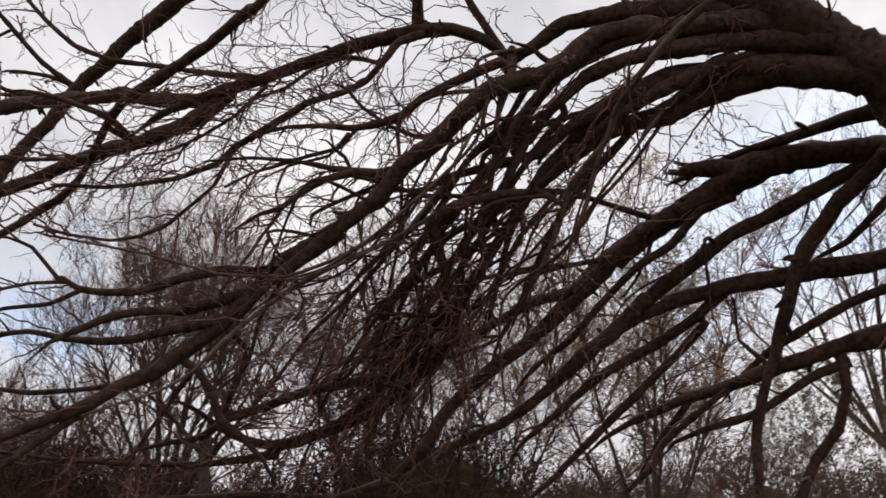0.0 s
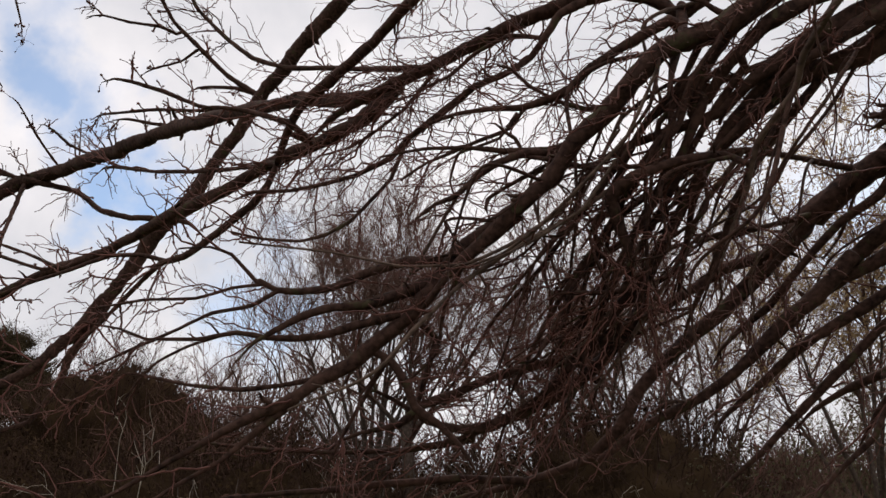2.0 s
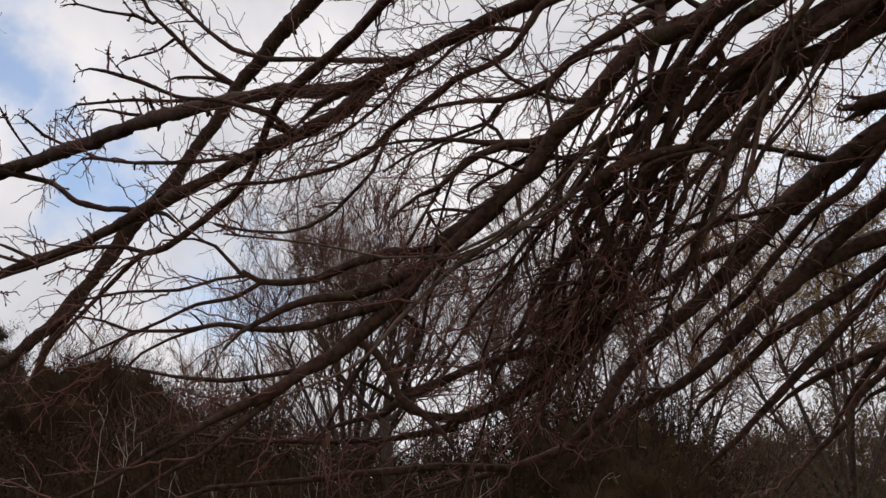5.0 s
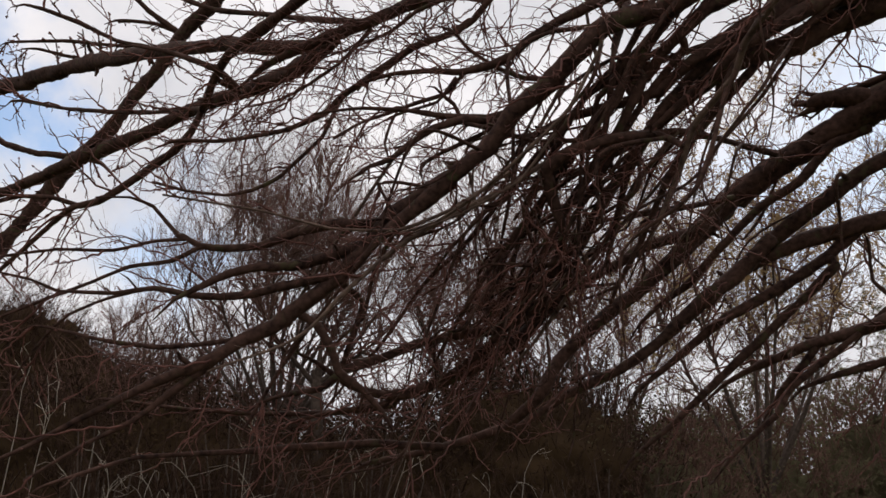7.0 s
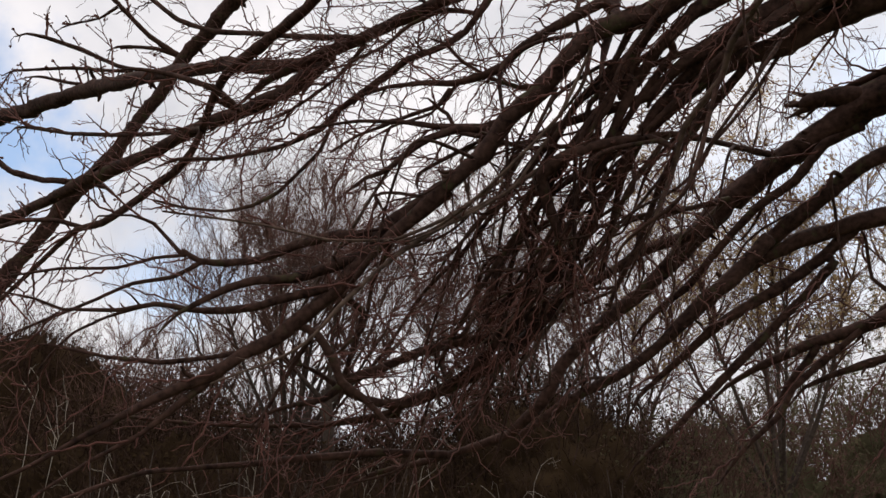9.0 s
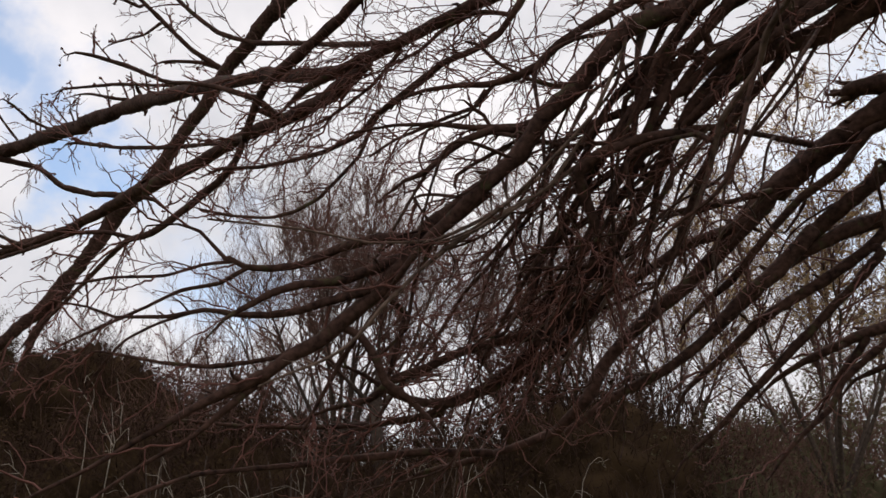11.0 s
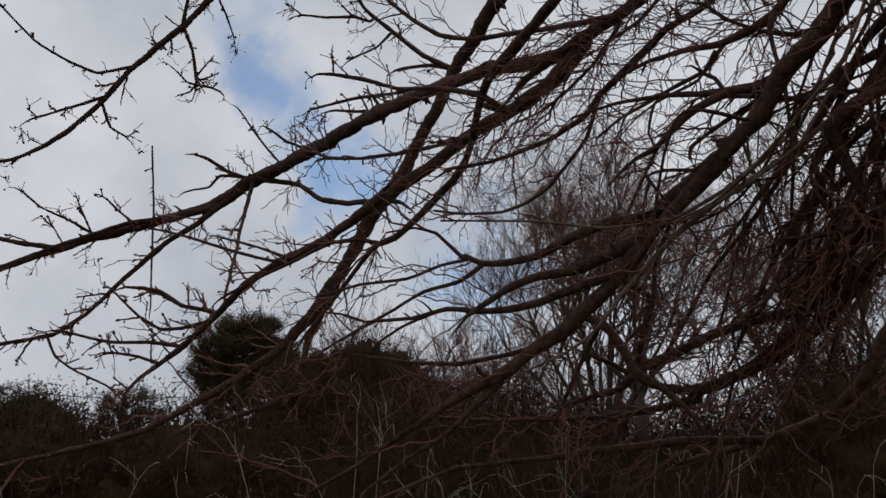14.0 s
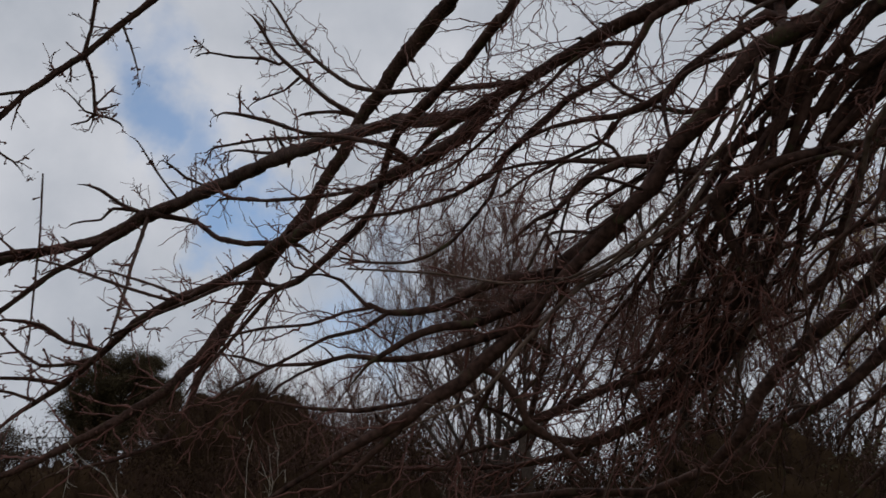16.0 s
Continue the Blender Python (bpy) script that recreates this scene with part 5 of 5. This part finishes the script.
def bare_tree(name, turn, far, height, spread, label, twigs=2600, fork=0.22, catkins=0, slim=1.0, stem_count=15, low=0.42, group="", leaf=None, leaf_label="", leaf_size=1.0):
    """A leafless tree: stems fan out from the fork, each with boughs and sprays of fine upright twigs."""
    ob = thing(name, polar(turn, far), label, "tree", group)
    w = height / 80 * slim
    trunk = smooth_line([(0, 0, -0.1, w * 1.5), (0.02 * height, 0, fork * height * 0.5, w), (0, 0.01 * height, fork * height, w * 0.9)], height / 30)
    m = stem_count
    turn_at = np.arange(m) * 2.399 + rng.uniform(0, 6)
    out = spread * np.sqrt((np.arange(m) + 0.4) / m) * rng.uniform(0.9, 1.05, m)
    top = height * (0.52 + 0.40 * np.sqrt(np.maximum(0.04, 1 - 0.85 * (out / spread) ** 2))) * rng.uniform(0.95, 1.02, m)
    t = np.linspace(0, 1, 12)[None, :, None]
    start = np.array([0, 0.01 * height, fork * height * 0.95])
    end = np.stack([out * np.cos(turn_at), out * np.sin(turn_at), top], 1)[:, None]
    mid = np.stack([out * 0.62 * np.cos(turn_at), out * 0.62 * np.sin(turn_at), top * 0.48 + fork * height * 0.5], 1)[:, None]
    stems = start * (1 - t) ** 2 + 2 * mid * t * (1 - t) + end * t * t
    stems += np.cumsum(rng.normal(size=stems.shape), 1) * height * 0.005 * t
    rs = (w * 0.45 * (1 - t[..., 0]) ** 1.2 + w * 0.07) * np.ones((m, 1))
    part("trunk", tube_mesh("trunk", [(trunk[None, :, :3], trunk[None, :, 3], 10), (stems, rs, 7)]), bare_bark, ob)
    s = height / 7
    limbs = sprout(stems, rs, 60 + min(160, twigs // 10), 0.4 * s, 1.3 * s, (25, 60), (w * 0.20, w * 0.07), (0, 0, 0.14), 0.22, 6, 0.34)
    bough = sprout(*limbs, 450 + min(850, twigs // 4), 0.25 * s, 0.75 * s, (22, 60), (w * 0.075, w * 0.035), (0, 0, 0.20), 0.25, 4, 0.2)
    high = bough[0][:, -1, 2] > height * rng.uniform(low - 0.06, low + 0.12, len(bough[0]))
    bough = bough[0][high], bough[1][high]
    arm = sprout(*bough, twigs // 3, 0.25 * s, 0.7 * s, (18, 50), (w * 0.042, w * 0.028), (0, 0, 0.26), 0.24, 4, 0.1)
    fine = sprout(*arm, twigs, 0.14 * s, 0.45 * s, (14, 48), (w * 0.030, w * 0.023), (0, 0, 0.20), 0.24, 3, 0.05)
    tall = sprout(*arm, twigs // 8, 0.4 * s, 0.9 * s, (8, 30), (w * 0.034, w * 0.016), (0, 0, 0.35), 0.10, 5, 0.3)
    finest = sprout(*fine, int(twigs * 1.75), 0.08 * s, 0.26 * s, (16, 48), (w * 0.031, w * 0.02), (0, 0, 0.14), 0.2, 2, 0.05)
    part("crown", spike_mesh("crown", [limbs, bough, arm, tall, fine, finest]), bare_twig, ob, "", "stuff")
    if catkins:
        tips = np.concatenate([fine[0][:, 2:].reshape(-1, 3), finest[0][:, 1:].reshape(-1, 3)])
        tips = tips[tips[:, 2] > height * (low - 0.06 + rng.uniform(0, 0.3, len(tips)))]
        tips = tips[rng.choice(len(tips), catkins)] + rng.normal(size=(catkins, 3)) * 0.03
        part("leafage", leaf_mesh("leafage", tips, 0.044 * s * leaf_size, 0.019 * s * leaf_size), leaf or gold_bud, ob, leaf_label or "pale yellow-green catkins and young leaves", "stuff")
    return ob


def leaf_mesh(name, at, long, wide, out=None):
    """Small folded leaves, each with its own turn; out: the way that they roughly face."""
    n = len(at)
    face = unit(rng.normal(size=(n, 3))) if out is None else unit(out + 0.45 * rng.normal(size=(n, 3)))
    d = unit(np.cross(face, rng.normal(size=(n, 3))))
    s = unit(np.cross(d, face))
    up = -face if out is not None else np.cross(d, s)
    size = rng.uniform(0.6, 1.3, n)[:, None]
    a0 = at - d * long * 0.5 * size
    b0 = at + d * long * 0.5 * size
    c0 = at + s * wide * 0.5 * size + up * wide * 0.2 * size
    d0 = at - s * wide * 0.5 * size + up * wide * 0.2 * size
    verts = np.stack([a0, c0, b0, d0], 1).reshape(-1, 3)
    i = np.arange(n)[:, None] * 4
    faces = np.concatenate([i + np.array([[0, 1, 2]]), i + np.array([[0, 2, 3]])])
    return mesh_from(name, verts, faces, False)


def lumps(q, count):
    """How far a lumpy crown bulges in the directions q."""
    c = unit(rng.normal(size=(count, 3)))
    c[:, 2] = np.abs(c[:, 2]) * 1.2 - 0.2
    near = np.linalg.norm(q[:, None] - unit(c)[None], axis=2).min(1)
    return 1.08 - 0.34 * np.minimum(near, 0.6)


def ball(rings, around):
    """A unit ball as points and quads."""
    v = np.linspace(0.001, np.pi - 0.001, rings)
    u = np.arange(around) * 2 * np.pi / around
    vv, uu = np.meshgrid(v, u, indexing="ij")
    q = np.stack([np.sin(vv) * np.cos(uu), np.sin(vv) * np.sin(uu), np.cos(vv)], -1).reshape(-1, 3)
    i, j = np.meshgrid(np.arange(rings - 1), np.arange(around), indexing="ij")
    k = (j + 1) % around
    return q, np.stack([i * around + j, (i + 1) * around + j, (i + 1) * around + k, i * around + k], -1).reshape(-1, 4)


def coat(root, way, low, high, wide, splay=0.35):
    """Fine twigs standing off a rough surface, each with side shoots."""
    n = len(root)
    d = unit(way * 0.6 + np.array([0, 0, 0.55]) + rng.normal(size=(n, 3)) * splay)
    step = rng.uniform(low, high, n)[:, None] / 2.2
    line = [root - d * step]
    for _ in range(2):
        d = unit(d + rng.normal(size=(n, 3)) * 0.24 + np.array([0, 0, 0.07]))
        line.append(line[-1] + d * step)
    line = np.stack(line, 1)
    r = (wide * rng.uniform(0.6, 1.3, n))[:, None] * np.array([[1, 0.85, 0.3]])
    side = sprout(line, r, n * 2, low * 0.4, high * 0.6, (20, 55), (wide * 0.85, wide * 0.6), (0, 0, 0.12), 0.3, 2, 0.15)
    return [(line, r), side]


def leafy_shrub(name, turn, far, height, spread, material, label, leaves=9000, leaf=0.07, clumps=60, group="", category="shrub", bottom=0.0, twigs=1500, twig=None, solid=0.80):
    """A thick shrub: a ragged dark inside, a coat of fine twigs and small loose leaves, with an uneven outline."""
    ob = thing(name, polar(turn, far), label, category, group)
    middle = (height + bottom) / 2
    size = np.array([spread, spread, (height - bottom) / 2])
    q, faces = ball(36, 64)
    way = unit(np.concatenate([q, rng.normal(size=(leaves, 3)), rng.normal(size=(twigs, 3)) + np.array([0, 0, 0.25])]))
    bulge = lumps(way, clumps)
    fray = 1 + 0.065 * rng.normal(size=len(q)).clip(-2, 2)
    mass = q * (bulge[: len(q)] * fray)[:, None] * size * solid
    mass[:, 2] = np.maximum(np.where(q[:, 2] < 0, mass[:, 2] * 1.15 / solid, mass[:, 2]) + middle, -0.05)
    mid = slice(len(q), len(q) + leaves)
    at = way[mid] * bulge[mid, None] * size * (0.78 + 0.26 * rng.uniform(0, 1, leaves)[:, None]) + np.array([0, 0, middle])
    keep = at[:, 2] > height * 0.2
    at, facing = at[keep], unit(way[mid][keep] / size)
    top = slice(len(q) + leaves, None)
    root = way[top] * bulge[top, None] * size * rng.uniform(0.70, 0.92, twigs)[:, None] + np.array([0, 0, middle])
    high = root[:, 2] > height * 0.2
    twiggage = coat(root[high], unit(way[top] / size)[high], height * 0.05, height * 0.17, far * 0.00050)
    part("twig_coat", spike_mesh("twig_coat", twiggage), twig or shrub_twig, ob, "", "stuff")
    part("leaf_mass", mesh_from("leaf_mass", mass, faces), material, ob, "", "stuff")
    part("foliage", leaf_mesh("foliage", at, leaf, leaf * 0.55, facing), material, ob, "", "stuff")
    return ob


def twig_shrub(name, turn, far, height, spread, label, twigs=5000, material=None, group=""):
    """A dense leafless shrub with a domed head of fine twigs."""
    ob = thing(name, polar(turn, far), label, "shrub", group)
    m = 60
    way = unit(np.stack([rng.normal(size=m) * 0.7, rng.normal(size=m) * 0.7, rng.uniform(0.25, 1.3, m)], 1))
    end = way * np.array([spread, spread, height * 0.8]) * rng.uniform(0.7, 1.0, m)[:, None]
    t = np.linspace(0, 1, 9)[None, :, None]
    lines = end[:, None] * t + np.array([0, 0, 1]) * np.sin(t * np.pi * 0.5) * height * 0.12
    lines += np.cumsum(rng.normal(size=lines.shape), 1) * spread * 0.012 * t
    lines[:, 0, 2] = -0.05
    r = (height * 0.006 * (1 - t[..., 0]) + height * 0.0016) * np.ones((m, 1))
    one = sprout(lines, r, m * 7, height * 0.12, height * 0.35, (20, 60), (height * 0.0018, height * 0.0010), (0, 0, 0.12), 0.32, 5, 0.2)
    two = sprout(*one, twigs, height * 0.06, height * 0.18, (20, 60), (height * 0.0011, height * 0.0008), (0, 0, 0.14), 0.3, 3, 0.1)
    part("stool", tube_mesh("stool", [(lines[:, ::2], r[:, ::2], 4)]), bare_bark, ob, "", "stuff")
    part("twig_head", spike_mesh("twig_head", [one, two]), material or shrub_twig, ob, "", "stuff")
    return ob


def pine(name, turn, far, height, crown, label, tufts=420, base=0.55, group=""):
    """A pine: bare lower trunk, level boughs and a broken rounded head of needle tufts."""
    ob = thing(name, polar(turn, far), label, "tree", group)
    w = height / 85
    trunk = smooth_line([(0, 0, -0.1, w * 1.2), (0.1, 0, height * 0.4, w), (0, 0.1, height * 0.75, w * 0.6), (0, 0, height * 0.95, w * 0.25)], 0.4)
    m = 60 + tufts // 60
    q = unit(rng.normal(size=(m, 3)) + np.array([0, 0, 0.15])) * rng.uniform(0.15, 1.0, m)[:, None] ** 0.45
    middle, half = height * (base + 1) / 2, height * (1 - base) / 2
    end = (np.array([0, 0, middle]) + q * np.array([crown, crown, half]))
    low = rng.uniform(0, 1, m) < 0.16
    end[low] *= np.array([0.8, 0.8, 1])
    end[low, 2] -= half * rng.uniform(0.3, 0.9, low.sum())
    t = np.linspace(0, 1, 8)[None, :, None]
    begin = np.stack([np.zeros(m), np.zeros(m), np.minimum(end[:, 2] - crown * 0.35 * rng.uniform(0.4, 1.2, m), height * 0.93)], 1)[:, None]
    lines = begin * (1 - t) + end[:, None] * t + np.cumsum(rng.normal(size=(m, 8, 3)), 1) * 0.04 * t
    r = (w * 0.25 * (1 - t[..., 0]) + 0.015) * np.ones((m, 1))
    side = sprout(lines, r, m * 5, crown * 0.12, crown * 0.3, (30, 60), (0.03, 0.012), (0, 0, 0.3), 0.2, 5, 0.55)
    part("trunk", tube_mesh("trunk", [(trunk[None, :, :3], trunk[None, :, 3], 10)]), bare_bark, ob)
    part("bough_work", tube_mesh("bough_work", [(lines, r, 4), (*side, 3)]), bare_bark, ob, "", "stuff")
    tips = np.concatenate([side[0][:, 1:].reshape(-1, 3), lines[:, 6:].reshape(-1, 3)])
    tips = tips[rng.choice(len(tips), tufts)]
    blades = 21
    d = unit(rng.normal(size=(tufts * blades, 3)) + np.array([0, 0, 0.35]))
    root = np.repeat(tips, blades, 0) + rng.normal(size=(tufts * blades, 3)) * crown * 0.05
    s = unit(np.cross(d, rng.normal(size=d.shape))) * 0.016
    long = rng.uniform(0.05, 0.13, len(d))[:, None] * crown / 2.2
    verts = np.stack([root - s, root + s, root + d * long], 1).reshape(-1, 3)
    part("needle_crown", mesh_from("needle_crown", verts, np.arange(len(verts)).reshape(-1, 3), False), needles, ob, "dark green needle tufts", "stuff")
    return ob


pine("pine_tree", -26.8, 40, 12.4, 2.75, "dark rounded pine with a bare trunk, standing alone", 7000, 0.64)
pine("pine_tree", -34.0, 55, 11.3, 2.6, "distant dark pine with a ragged crown", 700, 0.72)
pine("pine_tree", -42.0, 60, 12.4, 2.4, "distant dark pine behind green shrubs", 700, 0.74)
leafy_shrub("evergreen_shrub", -39.3, 26, 6.0, 2.2, evergreen, "rounded dark green evergreen shrub", 10000, 0.10, 90)
leafy_shrub("evergreen_shrub", -45.5, 25, 5.6, 2.4, evergreen, "dark green evergreen shrub beside a taller one", 9000, 0.10, 90)
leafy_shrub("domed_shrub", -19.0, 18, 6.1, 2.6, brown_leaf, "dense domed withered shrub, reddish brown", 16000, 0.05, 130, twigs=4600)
twig_shrub("domed_shrub", -14.6, 19, 5.9, 2.3, "dense domed leafless shrub, reddish brown", 7500)
bare_tree("bare_tree", -2.7, 12.6, 7.5, 2.1, "leafless tree with a dense dome of brown upright twigs", 7600, 0.42, 0, 0.85, 14, 0.70)
bare_tree("bare_tree", -0.5, 11.6, 6.1, 1.3, "small leafless tree with a dark forked trunk", 900, 0.64, 0, 1.1, 4, 0.74)
bare_tree("bare_tree", 11.0, 14.5, 8.5, 2.5, "leafless brown-twigged tree behind the weeping branches", 5600, 0.3, 0, 0.85, 10, 0.56)
bare_tree("bare_tree", -10.0, 21.0, 7.4, 2.7, "distant leafless tree with fine purple-brown twigs", 4600)
bare_tree("bare_tree", -16.5, 22.0, 7.5, 3.2, "distant leafless tree with fine purple-brown twigs", 4600, low=0.45)
bare_tree("catkin_tree", 28.5, 13.0, 8.2, 2.5, "thin tree hung with pale yellow-green catkins", 1700, 0.3, 22000, 0.8, 7)
bare_tree("bare_tree", 43.0, 32.0, 21.0, 7.0, "tall slender leafless tree far off", 1500, 0.35, 0, 0.55)
bare_tree("bare_tree", 18.5, 17.0, 9.4, 2.8, "brown-twigged tree with a few early catkins, behind the weeping branches", 2900, 0.3, 7000, 0.8, 7)

for turn, far, height, spread, material, label in (
    (-46, 14, 3.5, 2.3, brown_leaf, "withered brown bush in a hedge"),
    (-38, 14, 3.7, 2.3, brown_leaf, "withered brown bush in a hedge"),
    (-30, 13, 3.9, 2.2, brown_leaf, "withered brown bush in a hedge"),
    (-23, 13, 3.6, 2.1, brown_leaf, "withered brown bush in a hedge"),
    (-16, 12, 3.5, 2.0, brown_leaf, "withered brown bush in a hedge"),
    (-9, 12, 3.6, 2.0, brown_leaf, "withered brown bush in a hedge"),
    (-1, 12, 3.6, 2.0, brown_leaf, "withered brown bush in a hedge"),
    (7, 12.5, 4.0, 2.3, brown_leaf, "withered brown bush in a hedge"),
    (14, 12.5, 4.2, 2.4, brown_leaf, "withered brown bush in a hedge"),
    (21, 13, 4.1, 2.1, olive_leaf, "dull olive bush in a hedge"),
    (27, 17, 4.9, 2.2, olive_leaf, "dull olive bush in a hedge"),
    (35, 20, 5.2, 2.5, olive_leaf, "dull olive bush at the foot of leafy trees"),
    (42, 21, 5.0, 2.5, olive_leaf, "dull olive bush at the foot of leafy trees"),
    (24, 33, 6.6, 3.4, grey_green, "tall grey-green bush among other trees"),
    (49, 33, 8.2, 4.2, grey_green, "tall grey-green bush among other trees"),
):
    green = material is not brown_leaf
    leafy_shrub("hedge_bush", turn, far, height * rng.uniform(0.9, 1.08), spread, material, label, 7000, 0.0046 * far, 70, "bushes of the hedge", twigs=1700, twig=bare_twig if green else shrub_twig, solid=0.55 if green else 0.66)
for turn in (-44, -35, -27, -12, -5, 3, 10, 17):
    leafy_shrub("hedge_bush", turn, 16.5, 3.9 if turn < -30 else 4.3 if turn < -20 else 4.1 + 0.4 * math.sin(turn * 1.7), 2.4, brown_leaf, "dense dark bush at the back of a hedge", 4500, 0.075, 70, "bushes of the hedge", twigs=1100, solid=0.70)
for turn, far, height, spread, green in ((31.5, 24, 9.0, 2.4, olive_leaf), (37.0, 29, 9.6, 2.8, grey_green), (41.5, 24, 8.8, 2.4, olive_leaf), (46.5, 28, 10.6, 3.0, grey_green), (27.0, 30, 8.2, 2.6, grey_green)):
    bare_tree("leafy_tree", turn, far, height, spread, "slender tree with thin dull green foliage, far behind", 700, 0.2, 6500, 0.7, 6, 0.30, "slender green trees", green, "sparse small dull green leaves", 1.5)
for turn, height in ((-14.5, 5.0), (-11.5, 5.7), (-8, 5.8), (-4.5, 5.5), (-1, 5.2), (2.5, 5.2), (6, 5.3), (9.5, 5.5), (13, 5.6), (17, 5.6), (21.5, 5.3)):
    twig_shrub("thicket_shrub", turn, 14.5, height, 1.9, "fine-twigged leafless shrub rising behind a hedge", 3000 if -13 < turn < 19 else 2000, bare_twig, "shrubs behind the hedge")
for turn, far, height, spread in ((-38, 9.5, 2.2, 1.6), (-30, 9.5, 2.3, 1.6), (-22, 9, 2.5, 1.5), (-13, 8.5, 2.7, 1.4), (-5, 8.8, 2.9, 1.4), (3, 8.5, 2.9, 1.4), (11, 9, 2.9, 1.5), (19, 9.5, 3.0, 1.5)):
    twig_shrub("twiggy_shrub", turn, far, height * rng.uniform(0.9, 1.15), spread, "tangled leafless brown shrub in front of a hedge", 1100, shrub_twig, "twiggy shrubs before the hedge")


def bramble(turn, far, height, label):
    """Bleached arching stems with short side shoots, rooted in the ground."""
    ob = thing("dry_bramble", polar(turn, far), label, "bramble", "dry brambles")
    m = 4
    t = np.linspace(0, 1, 14)[None, :, None]
    a0 = rng.uniform(0, 2 * np.pi, m)
    lean = rng.uniform(0.2, 0.75, m)
    top = height * rng.uniform(0.8, 1.08, m)
    end = np.stack([np.cos(a0) * lean, np.sin(a0) * lean, top], 1)[:, None]
    lines = end * np.concatenate([t, t, np.sin(t * np.pi * 0.56)], 2) + np.cumsum(rng.normal(size=(m, 14, 3)), 1) * 0.012 * t
    lines[:, 0, 2] = -0.03
    r = (0.0015 * (1 - t[..., 0]) + 0.0007) * np.ones((m, 1))
    shoot = sprout(lines, r, m * 3, 0.06, 0.24, (30, 65), (0.0012, 0.0008), (0, 0, 0.05), 0.2, 5, 0.45)
    spur = sprout(*shoot, m * 5, 0.02, 0.08, (40, 80), (0.0010, 0.0007), (0, 0, 0.1), 0.3, 4, 0.2)
    for line, wide in zip(lines, r):
        part("stem", tube_mesh("stem", [(line[None], wide[None], 5)]), dead_twig, ob)
    part("side_growth", tube_mesh("side_growth", [(*shoot, 4), (*spur, 3)]), dead_twig, ob, "", "stuff")


for turn, far, height in ((-36, 3.6, 1.92), (-27, 3.9, 2.0), (-19, 3.5, 2.12), (-12, 3.8, 2.02), (-5, 3.6, 2.05), (2, 3.9, 2.12), (9, 3.7, 2.05), (-15, 4.3, 2.08), (-8.5, 4.4, 2.2), (-1.5, 4.2, 2.1), (-23, 4.1, 2.0)):
    bramble(turn, far, height * 0.97, "bleached dry bramble with arching thin stems")


def build_cable():
    a0, b0 = polar(-42.0, 60) + np.array([0, 0, 11.6]), polar(-26.7, 40) + np.array([0, 0, 8.6])
    t = np.linspace(0, 1, 30)[:, None]
    line = a0 * (1 - t) + b0 * t - np.array([0, 0, 1]) * (4 * t * (1 - t)) * 0.5
    ob = new("overhead_cable", tube_mesh("overhead_cable", [(line[None], np.full((1, 30), 0.02), 6)]))
    ob.data.materials.append(cable_black)
    tagged(ob, "thin black overhead cable against the sky", "cable")


build_cable()
